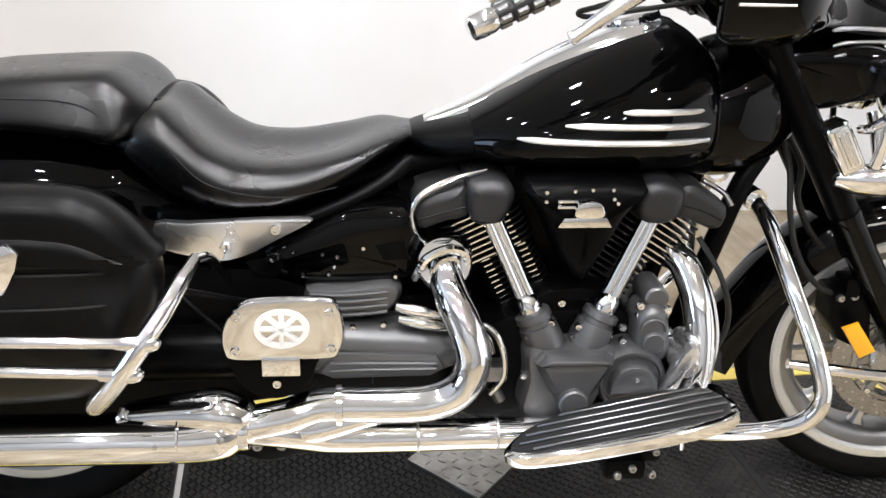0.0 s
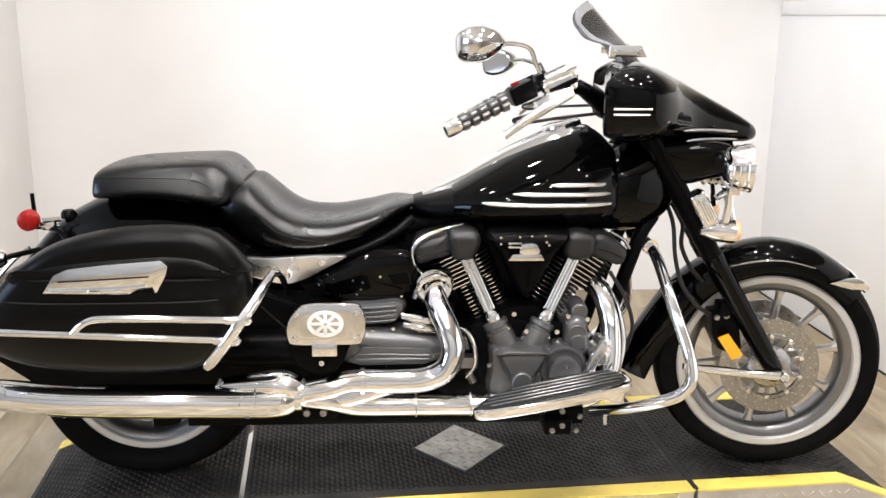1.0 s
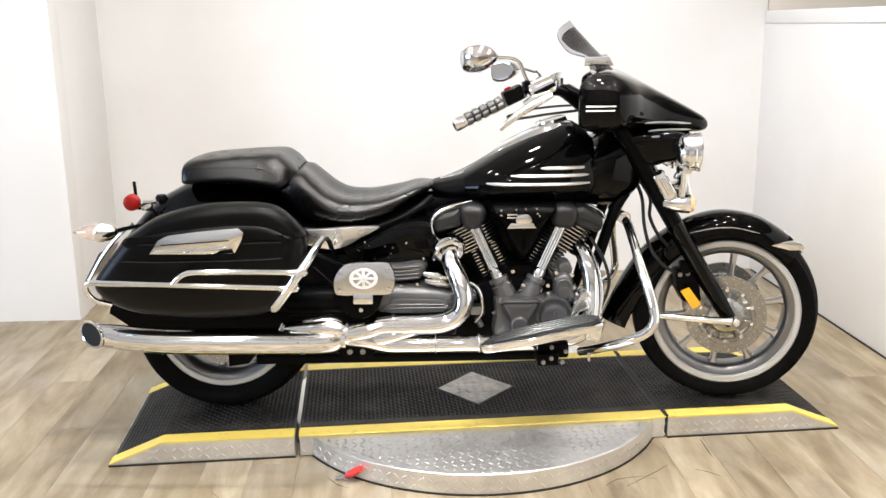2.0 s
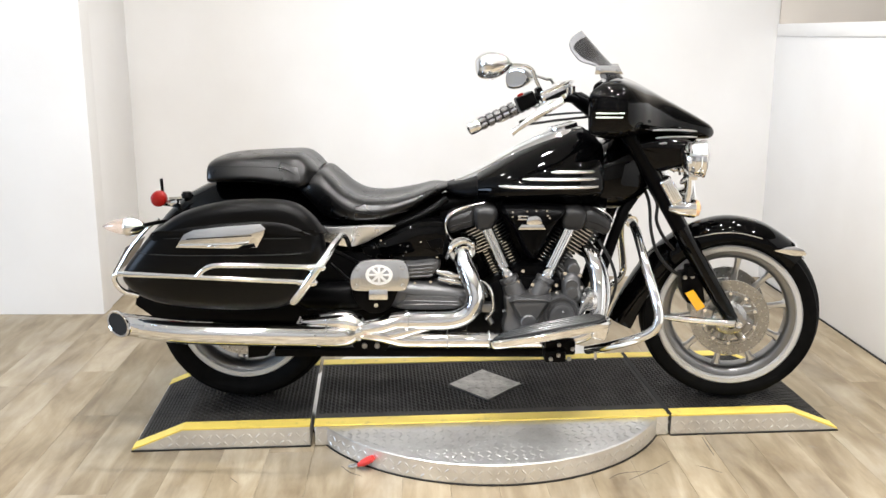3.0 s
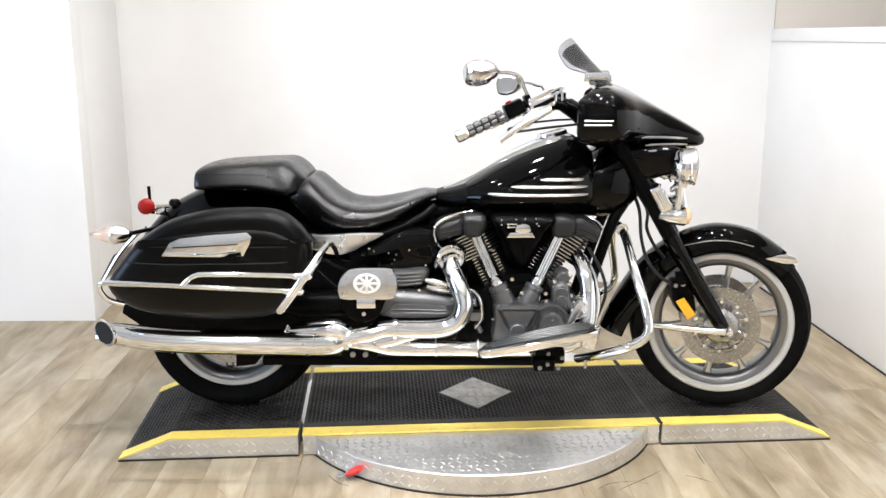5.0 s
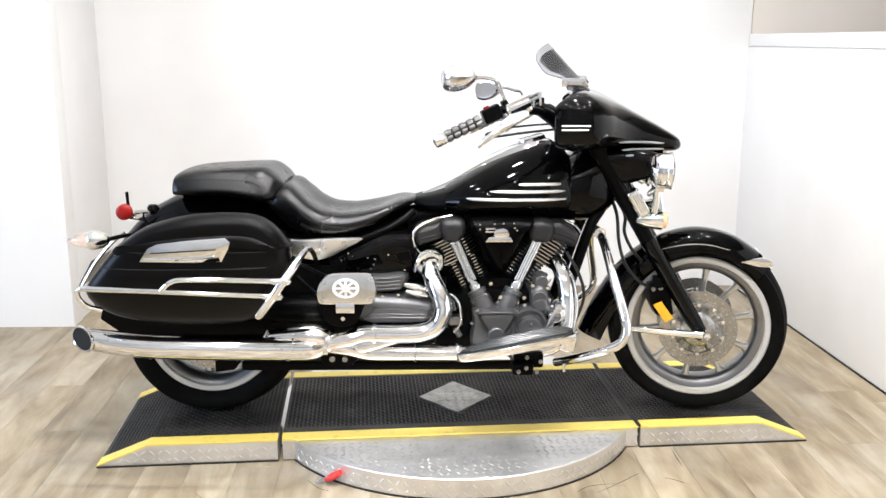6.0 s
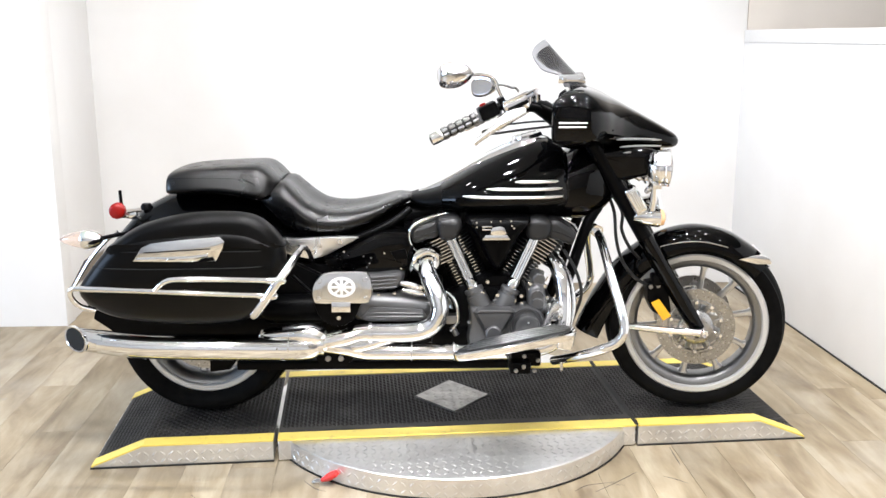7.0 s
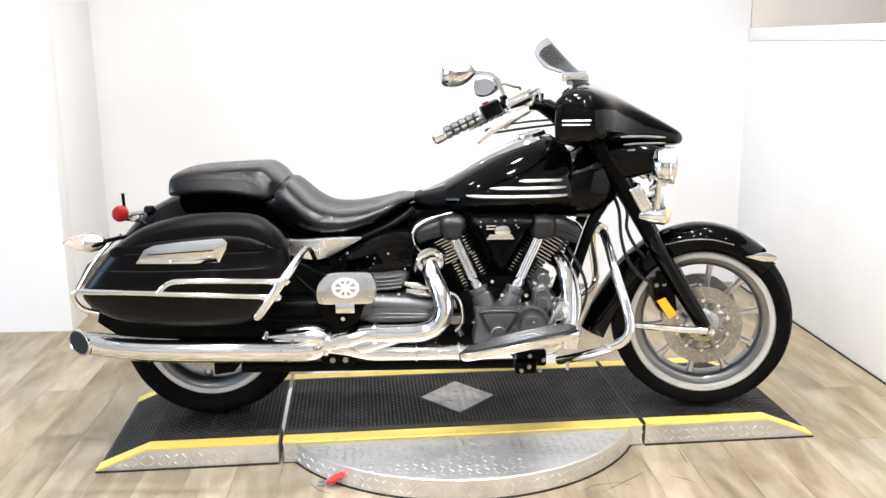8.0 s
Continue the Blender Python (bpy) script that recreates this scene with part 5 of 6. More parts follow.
# engine
engine = part("crankcase", merged(
    slab([(0.80, 0.30), (0.82, 0.45), (0.93, 0.50), (1.10, 0.50), (1.22, 0.43), (1.23, 0.31), (1.16, 0.27), (0.88, 0.27)], -0.195, 0.195, 0.012),
    slab([(0.48, 0.32), (0.50, 0.50), (0.84, 0.52), (0.85, 0.30), (0.70, 0.27)], -0.15, 0.15, 0.012)), SATIN, bike, "black engine block")
tc = part("timing_cover", pillow(smooth_outline([(0.928, 0.440), (0.96, 0.452), (1.05, 0.452), (1.090, 0.440), (1.082, 0.398), (1.064, 0.352), (1.040, 0.318), (0.96, 0.304), (0.922, 0.325), (0.930, 0.39)], 4), [(-0.19, 0.0), (-0.236, 0.0), (-0.250, 0.007), (-0.255, 0.02)]), CASE, bike, "grey engine side cover")
part("cover_wedge", pillow([(0.942, 0.434), (0.958, 0.446), (1.060, 0.446), (1.076, 0.434), (1.048, 0.382), (1.034, 0.362), (0.984, 0.362), (0.968, 0.382)], [(-0.25, -0.004), (-0.268, -0.002), (-0.284, 0.012), (-0.285, 0.020)]), CASE, tc)
part("cover_brow", pillow([(0.946, 0.437), (0.960, 0.449), (1.058, 0.449), (1.072, 0.437)], [(-0.262, -0.002), (-0.280, -0.001), (-0.2895, 0.003), (-0.290, 0.005)]), CASE, tc)
part("round_cap", lathe([(0.001, -0.297), (0.0225, -0.297), (0.026, -0.294), (0.027, -0.28), (0.027, -0.25)], at(1.005, 0, 0.367), 36), CASE, tc, "round grey cap")
ac = part("alternator_cover", lathe([(0.001, -0.250), (0.050, -0.250), (0.053, -0.256), (0.058, -0.256), (0.062, -0.248), (0.064, -0.236), (0.066, -0.19)], at(1.118, 0, 0.386), 44), CASE, bike, "round grey engine cover")
part("half_moon", pillow([(1.076, 0.366)] + arc(1.119, 0.380, 0.044, 172, 8, 18) + [(1.162, 0.366)], [(-0.240, 0.0), (-0.262, 0.0), (-0.268, 0.004), (-0.2695, 0.010)]), CASE, ac)
part("bolt", bolt_head(1.122, -0.27, 0.398, 0.005, 0.004), CHROME, ac)
of = part("oil_filter_cover", pillow(arc(1.152, 0.492, 0.030, 0, 180, 12) + arc(1.156, 0.440, 0.034, 180, 360, 12), [(-0.17, 0.0), (-0.226, 0.0), (-0.238, 0.008), (-0.241, 0.016)]), CASE, bike, "grey capsule-shaped oil cover")
part("cover_arch", tube([(x, -0.2415, z) for x, z in arc(1.152, 0.478, 0.022, 0, 180, 10)], 0.0028, 6, 2), CASE, of)
part("cover_face", lathe([(0.001, -0.247), (0.018, -0.247), (0.021, -0.244), (0.022, -0.235)], at(1.154, 0, 0.455), 26), CASE, of)
part("upper_cap", lathe([(0.001, -0.222), (0.018, -0.222), (0.022, -0.218), (0.024, -0.15)], at(1.160, 0, 0.530), 26), CASE, of)
for x, z in ((0.989, 0.528), (1.022, 0.481), (0.937, 0.436), (0.941, 0.404), (0.926, 0.392), (0.972, 0.489), (1.056, 0.475), (1.102, 0.478), (1.078, 0.462), (1.104, 0.452), (1.130, 0.520), (1.180, 0.512), (1.186, 0.470), (1.014, 0.462), (0.935, 0.462), (0.928, 0.338), (1.095, 0.325), (1.20, 0.40), (1.13, 0.50)):
    part("bolt", bolt_head(x, -0.232 if z < 0.44 else -0.222, z, 0.0075, 0.007), CHROME, engine)
part("upper_case", pillow(smooth_outline([(0.935, 0.455), (0.93, 0.50), (0.96, 0.53), (1.03, 0.545), (1.09, 0.53), (1.12, 0.50), (1.115, 0.455)], 3), [(-0.12, 0.0), (-0.165, 0.0), (-0.178, 0.01), (-0.180, 0.03)]), SATIN, engine)


def cylinder(foot, top, lean, name, label):
    """Finned barrel and head along a leaning axis, with rocker box and pushrod tubes."""
    d = (top - foot)
    ln = d.length
    d = d.normalized()
    q = Matrix((Vector((d.z, 0, -d.x)), Vector((0, 1, 0)), d)).transposed().to_4x4()
    M = Matrix.Translation(foot) @ q
    ob = part(name, moved(lathe([(0.001, 0.0), (0.052, 0.0), (0.052, ln * 0.98), (0.001, ln * 0.98)], Matrix.Rotation(radians(90), 4, "X"), 32), M), FIN, bike, label)
    n = 21
    for i in range(n):
        h = 0.012 + (ln - 0.03) * i / (n - 1)
        head = i > n * 0.6
        sx, sy = (0.155, 0.305) if head else (0.122, 0.275)
        fin = block(sx, sy, 0.0034, M @ at(-0.012 * lean if head else 0, 0, h), 0)
        es = [e for e in fin.edges if abs((M.inverted() @ e.verts[0].co).x - (M.inverted() @ e.verts[1].co).x) < 1e-4 and abs((M.inverted() @ e.verts[0].co).z - (M.inverted() @ e.verts[1].co).z) > 0.0025]
        bmesh.ops.bevel(fin, geom=es, offset=0.03, segments=4, affect="EDGES", profile=0.5)
        f = part("cooling_fin", fin, FIN, ob)
        for lx, rx in (((-sx / 2 + 0.026, sx / 2 - 0.030),) if head else ((-sx / 2 + 0.018, -sx / 2 + 0.034), (sx / 2 - 0.034, sx / 2 - 0.018))):
            edge = block(rx - lx, 0.004, 0.0029, M @ at((lx + rx) / 2 + (-0.012 * lean if head else 0), -sy / 2 - 0.0005, h), 0)
            part("fin_edge", edge, FINEDGE, ob)
    return ob, M, ln


rcyl, RM, RL = cylinder(Vector((0.962, 0.0, 0.455)), Vector((0.850, 0.0, 0.690)), 1, "rear_cylinder", "black finned rear cylinder with machined fin edges")
fcyl, FM, FL = cylinder(Vector((1.040, 0.0, 0.455)), Vector((1.190, 0.0, 0.690)), -1, "front_cylinder", "black finned front cylinder with machined fin edges")

ROCK_R = [(0.730, 0.684), (0.738, 0.702), (0.765, 0.713), (0.80, 0.722), (0.82, 0.726), (0.830, 0.700), (0.826, 0.668), (0.79, 0.660), (0.752, 0.646), (0.735, 0.655)]
BULGE_R = [(0.822, 0.722), (0.838, 0.738), (0.880, 0.738), (0.902, 0.726), (0.904, 0.702), (0.894, 0.676), (0.882, 0.660), (0.846, 0.658), (0.828, 0.674)]
ROCK_F = [(1.196, 0.722), (1.222, 0.728), (1.252, 0.712), (1.288, 0.684), (1.284, 0.650), (1.264, 0.640), (1.228, 0.656), (1.198, 0.662), (1.190, 0.690)]
BULGE_F = [(1.118, 0.706), (1.126, 0.728), (1.150, 0.738), (1.186, 0.734), (1.204, 0.716), (1.200, 0.676), (1.178, 0.658), (1.136, 0.658), (1.120, 0.676)]
for out, bulge, cyl in ((ROCK_R, BULGE_R, rcyl), (ROCK_F, BULGE_F, fcyl)):
    part("rocker_box", pillow(smooth_outline(out, 2), [(0.17, 0.02), (0.165, 0.0), (0, 0.0), (-0.160, 0.0), (-0.172, 0.004), (-0.178, 0.014), (-0.179, 0.020)]), ROCKER, cyl, "dark grey satin rocker cover")
    part("rocker_bulge", pillow(smooth_outline(bulge, 3), [(0.02, 0.0), (-0.176, 0.0), (-0.190, 0.006), (-0.196, 0.016), (-0.197, 0.026)]), ROCKER, cyl)
    part("rocker_seam", tube([(p[0], -0.1795, p[1]) for p in ([(0.742, 0.668), (0.785, 0.681), (0.822, 0.690)] if cyl is rcyl else [(1.205, 0.690), (1.240, 0.680), (1.276, 0.662)])], 0.0016, 6), FIN, cyl)
part("chrome_edge", tube([(0.752, -0.165, 0.622), (0.735, -0.18, 0.645), (0.728, -0.185, 0.682), (0.745, -0.18, 0.712), (0.80, -0.165, 0.735), (0.86, -0.15, 0.748)], 0.005, 10, radii=[0.006, 0.004, 0.004, 0.007, 0.006, 0.003]), CHROME, rcyl, "chrome trim on the rocker cover")
part("chrome_edge", slab([(0.745, 0.618), (0.77, 0.630), (0.80, 0.632), (0.785, 0.615), (0.755, 0.604)], -0.185, -0.165, 0.004), CHROME, rcyl)
part("chrome_edge", tube([(1.245, -0.15, 0.728), (1.28, -0.16, 0.708), (1.296, -0.165, 0.685)], 0.005, 10), CHROME, fcyl, "chrome trim on the rocker cover")
for base, tip, cyl in ((Vector((0.950, -0.205, 0.482)), Vector((0.868, -0.178, 0.668)), rcyl), (Vector((1.060, -0.205, 0.482)), Vector((1.147, -0.178, 0.668)), fcyl)):
    dd = (tip - base).normalized()
    sd = Vector((dd.z, 0, -dd.x))
    for o in (-0.0085, 0.0085):
        t = part("pushrod_tube", tube([base + sd * o, base + sd * o + dd * 0.02, tip + sd * o], 0.0095, 16, smooth=False, radii=[0.0115, 0.0095, 0.0095]), CHROME, cyl, "chrome pushrod tube")
    part("pushrod_collar", tube([base + dd * 0.020, base + dd * 0.024, base + dd * 0.048, base + dd * 0.055], 0.02, 18, smooth=False, radii=[0.021, 0.0225, 0.0205, 0.015]), CHROME, cyl)
    part("tappet_block", tube([base - dd * 0.055, base - dd * 0.03, base - dd * 0.004, base - dd * 0.002, base + dd * 0.006, base + dd * 0.008, base + dd * 0.020, base + dd * 0.022], 0.03, 20, smooth=False, radii=[0.036, 0.036, 0.034, 0.030, 0.030, 0.033, 0.032, 0.026]), CASE, cyl, "grey tappet block")

# air intake between the cylinders
intake = part("intake_box", pillow(smooth_outline([(0.925, 0.74), (1.13, 0.74), (1.10, 0.68), (1.05, 0.585), (1.025, 0.555), (0.995, 0.585), (0.955, 0.67)], 3), [(0.10, 0.0), (-0.17, 0.0), (-0.205, 0.008), (-0.215, 0.02), (-0.217, 0.04)]), SATIN, bike, "black intake box between the cylinders")
part("intake_badge", merged(slab([(0.968, 0.672), (0.980, 0.690), (1.052, 0.690), (1.062, 0.672)], -0.240, -0.212, 0.003), slab(smooth_outline([(1.000, 0.690), (0.998, 0.706), (1.008, 0.717), (1.035, 0.718), (1.046, 0.706), (1.044, 0.690)], 3), -0.242, -0.214, 0.004)), CHROME, intake, "chrome intake badge")
part("intake_badge_bar", merged(block(0.03, 0.012, 0.005, at(0.984, -0.226, 0.706), 0.001), block(0.034, 0.012, 0.005, at(0.986, -0.226, 0.716), 0.001)), CHROME, intake)
for x, z in ((0.952, 0.728), (0.952, 0.712), (0.975, 0.712), (1.065, 0.732), (1.068, 0.716), (1.075, 0.708), (1.03, 0.732), (1.0, 0.73)):
    part("intake_screw", bolt_head(x, -0.217, z, 0.004, 0.004), CHROME, intake)

# exhaust
ex = part("exhaust_header", tube([(0.810, -0.15, 0.606), (0.788, -0.19, 0.590), (0.790, -0.24, 0.560), (0.815, -0.275, 0.508), (0.828, -0.29, 0.455), (0.808, -0.295, 0.404), (0.755, -0.295, 0.378), (0.666, -0.29, 0.372), (0.572, -0.285, 0.370), (0.507, -0.297, 0.358), (0.433, -0.30, 0.346)], 0.0305, 24, 7), CHROME, bike, "chrome rear exhaust header with heat shield")
part("header_flange", lathe([(0.030, -0.012), (0.045, -0.012), (0.048, -0.006), (0.048, 0.006), (0.030, 0.008)], at(0.784, -0.195, 0.590) @ Matrix.Rotation(radians(-35), 4, "X"), 28, True), CHROME, ex, "chrome exhaust flange")
part("header_clamp", lathe([(0.0305, -0.006), (0.036, -0.005), (0.036, 0.005), (0.0305, 0.006)], at(0.60, -0.287, 0.371) @ Matrix.Rotation(radians(90), 4, "Z"), 26, True), CHROME, ex)
part("shield_bracket", tube([(0.735, -0.19, 0.565), (0.742, -0.21, 0.59), (0.755, -0.215, 0.612), (0.79, -0.21, 0.625), (0.82, -0.20, 0.612), (0.825, -0.20, 0.585)], 0.0085, 8), CHROME, ex)
ex2 = part("exhaust_header", tube([(1.205, -0.13, 0.588), (1.228, -0.16, 0.566), (1.243, -0.200, 0.508), (1.247, -0.225, 0.435), (1.236, -0.240, 0.365), (1.195, -0.255, 0.318), (1.10, -0.265, 0.301), (0.95, -0.275, 0.301), (0.80, -0.28, 0.304), (0.665, -0.28, 0.304), (0.58, -0.28, 0.306), (0.516, -0.295, 0.327), (0.433, -0.30, 0.342)], 0.0275, 24, 7), CHROME, bike, "chrome front exhaust header running below the engine")
part("shield_seam", lathe([(0.0275, -0.0025), (0.030, -0.002), (0.030, 0.002), (0.0275, 0.0025)], at(0.735, -0.28, 0.304) @ Matrix.Rotation(radians(90), 4, "Z"), 26, True), STEEL, ex2)
part("shield_seam", lathe([(0.0275, -0.0025), (0.030, -0.002), (0.030, 0.002), (0.0275, 0.0025)], at(0.875, -0.277, 0.303) @ Matrix.Rotation(radians(90), 4, "Z"), 26, True), STEEL, ex2)
part("crossover_pipe", tube([(0.72, -0.288, 0.362), (0.65, -0.290, 0.352), (0.59, -0.292, 0.338), (0.545, -0.294, 0.330), (0.50, -0.295, 0.335)], 0.02, 16, radii=[0.012, 0.020, 0.024, 0.024, 0.02]), CHROME, ex2, "chrome crossover pipe")
part("header_shield", tube([(1.240, -0.165, 0.58), (1.268, -0.185, 0.52), (1.280, -0.205, 0.44), (1.262, -0.225, 0.36)], 0.010, 12), CHROME, ex2, "chrome side tube")
mu = [(-0.360, 0.0366, 0.371, -0.318), (-0.285, 0.0385, 0.360, -0.318), (-0.157, 0.0412, 0.346, -0.318), (0.011, 0.0419, 0.339, -0.316), (0.208, 0.0429, 0.336, -0.314),
      (0.336, 0.0434, 0.333, -0.310), (0.380, 0.0434, 0.333, -0.307), (0.407, 0.0410, 0.335, -0.305), (0.429, 0.0331, 0.341, -0.303), (0.453, 0.0292, 0.345, -0.300)]
pts = [(x, y, z) for x, r, z, y in mu]
mbm = tube(pts, 0.04, 36, 6, radii=[r for x, r, z, y in mu])
for v in mbm.verts:
    if v.co.x < -0.30:
        v.co.x += 0.22 * (v.co.z - 0.371) - 1.25 * (v.co.y + 0.318)
muffler = part("muffler", mbm, CHROME, bike, "long chrome muffler with a slash-cut end")
MT = at(-0.361, -0.3185, 0.370) @ Matrix.Rotation(radians(12), 4, "Y") @ Matrix.Rotation(radians(141.3), 4, "Z") @ Matrix.Diagonal((1.60, 1, 1, 1))
part("muffler_mouth", lathe([(0.001, 0.004), (0.0345, 0.004), (0.0345, 0.0015), (0.001, 0.0015)], MT, 36), HOLE, muffler, "dark muffler mouth")
part("mouth_ring", lathe([(0.034, -0.006), (0.040, -0.004), (0.0405, 0.002), (0.0385, 0.006), (0.034, 0.005)], MT, 36, True), CHROME, muffler)
for x in (-0.142, 0.335):
    part("muffler_seam", lathe([(0.040, -0.004), (0.0425, -0.003), (0.0425, 0.003), (0.040, 0.004)] if x < 0 else [(0.042, -0.002), (0.0442, -0.0015), (0.0442, 0.0015), (0.042, 0.002)], at(x, -0.31, 0.340) @ Matrix.Rotation(radians(90), 4, "Z"), 36, True), CHROME, muffler)
for x in (-0.095, 0.07, 0.30):
    part("rivet", bolt_head(x, -0.352, 0.342, 0.004, 0.003), STEEL, muffler)
coll = part("collector_shield", tube([(0.242, -0.30, 0.368), (0.262, -0.30, 0.369), (0.336, -0.30, 0.373), (0.393, -0.30, 0.373), (0.429, -0.30, 0.362), (0.444, -0.30, 0.352)], 0.03, 22, radii=[0.020, 0.026, 0.034, 0.041, 0.038, 0.030]), CHROME, bike, "chrome collector shield")
part("collar", lathe([(0.030, -0.009), (0.039, -0.008), (0.040, 0.0), (0.039, 0.008), (0.030, 0.009)], at(0.440, -0.300, 0.343) @ Matrix.Rotation(radians(90), 4, "Z"), 30, True), CHROME, coll, "chrome clamp collar")
part("shield_clamp", tube([(0.248, -0.325, 0.362), (0.240, -0.325, 0.376), (0.246, -0.315, 0.395)], 0.005, 8), CHROME, coll)
part("shield_bolt", bolt_head(0.405, -0.345, 0.348, 0.006, 0.005), STEEL, coll)
hang = part("muffler_hanger", slab(smooth_outline([(0.415, 0.283), (0.425, 0.255), (0.470, 0.240), (0.52, 0.252), (0.54, 0.285), (0.48, 0.30)], 3), -0.25, -0.235, 0.004), SATIN, bike, "black muffler hanger")
for x in (0.453, 0.496):
    part("bolt", bolt_head(x, -0.25, 0.272, 0.010, 0.006), STEEL, hang)
part("swingarm", merged(slab([(-0.05, 0.30), (-0.05, 0.36), (0.25, 0.425), (0.52, 0.43), (0.54, 0.36), (0.30, 0.31)], -0.165, -0.115, 0.012), slab([(-0.05, 0.30), (-0.05, 0.36), (0.25, 0.425), (0.52, 0.43), (0.54, 0.36), (0.30, 0.31)], 0.115, 0.165, 0.012)), SATIN, bike, "black swingarm")
part("lower_rail", block(1.0, 0.05, 0.03, at(0.63, -0.16, 0.222), 0.006), SATIN, bike, "black lower frame rail")
# Added panel that keeps the bright wheel and disc out of view.
part("view_blocker", slab([(-0.22, 0.30), (-0.35, 0.395), (-0.33, 0.48), (-0.20, 0.55), (0.10, 0.60), (0.45, 0.58), (0.66, 0.50), (0.66, 0.35), (0.30, 0.30)], -0.182, -0.170, 0.004), SATIN, bike, "black panel added behind the muffler to block the view")
part("pivot_cover", tube([(0.22, -0.20, 0.432), (0.26, -0.205, 0.434), (0.45, -0.205, 0.436), (0.50, -0.20, 0.436)], 0.05, 24, smooth=False, radii=[0.03, 0.048, 0.048, 0.03]), SATIN, bike, "black swingarm pivot cover")
part("oil_tank", loft([(0.40, 0.05, 0.50, 0.40, 2.4, 0.5), (0.43, 0.11, 0.54, 0.365, 2.6, 0.5), (0.52, 0.15, 0.56, 0.355, 2.8, 0.5), (0.60, 0.15, 0.55, 0.36, 2.8, 0.5)], 4), SATIN, bike, "black oil tank")
part("rear_caliper", slab([(0.03, 0.19), (0.10, 0.20), (0.14, 0.25), (0.10, 0.29), (0.03, 0.27)], -0.16, -0.09, 0.01), SATIN, bike, "black rear brake caliper")

# chrome plate with the round emblem
pp = part("accent_plate", pillow(smooth_outline([(0.416, 0.531), (0.424, 0.556), (0.441, 0.577), (0.468, 0.588), (0.53, 0.591), (0.587, 0.590), (0.604, 0.572), (0.612, 0.531), (0.604, 0.500), (0.588, 0.487), (0.51, 0.486), (0.433, 0.487), (0.418, 0.503)], 3), [(-0.318, 0.004), (-0.319, 0.0), (-0.328, 0.0), (-0.332, 0.003), (-0.3325, 0.008)]), CHROME, bike, "polished chrome accent plate")
part("plate_tab", block(0.062, 0.018, 0.034, at(0.509, -0.325, 0.476), 0.003), CHROME, pp)
part("plate_mount", tube([(0.51, -0.12, 0.46), (0.51, -0.25, 0.465), (0.51, -0.318, 0.475)], 0.022, 12), SATIN, pp)
OVAL = at(0.512, 0, 0.541) @ Matrix.Diagonal((1.0, 1.0, 0.74, 1.0))
part("emblem_ring", lathe([(0.0335, -0.333), (0.0345, -0.337), (0.0435, -0.337), (0.045, -0.333)], OVAL, 40, True), EMBLEM, pp, "raised oval emblem")
part("emblem_hub", lathe([(0.001, -0.3375), (0.010, -0.3375), (0.012, -0.333)], OVAL, 20), EMBLEM, pp)
for a in (0, 50, 90, 130):
    part("emblem_bar", block(0.072, 0.006, 0.0085, OVAL @ at(0, -0.335, 0) @ Matrix.Rotation(radians(a), 4, "Y"), 0.002), EMBLEM, pp)
part("back_plate", slab(smooth_outline([(0.430, 0.500), (0.426, 0.464), (0.446, 0.428), (0.484, 0.409), (0.524, 0.414), (0.552, 0.436), (0.566, 0.468), (0.566, 0.500)], 3), -0.312, -0.300, 0.005), SATIN, pp, "black rounded back plate")
part("link_rod", tube([(0.345, -0.255, 0.560), (0.430, -0.275, 0.487)], 0.0055, 10, smooth=False), SATIN, bike, "thin black link rod")
for x, z in ((0.440, 0.562), (0.588, 0.566), (0.437, 0.503), (0.590, 0.505)):
    part("bolt", bolt_head(x, -0.332, z, 0.0082, 0.005), CHROME, pp)
part("plate_bolt", bolt_head(0.500, -0.312, 0.437, 0.0085, 0.006), CHROME, pp)

# the plate leans back a little
PC = at(0.512, -0.36, 0.541)
pp.matrix_basis = PC @ Matrix.Rotation(radians(-4), 4, "X") @ PC.inverted()

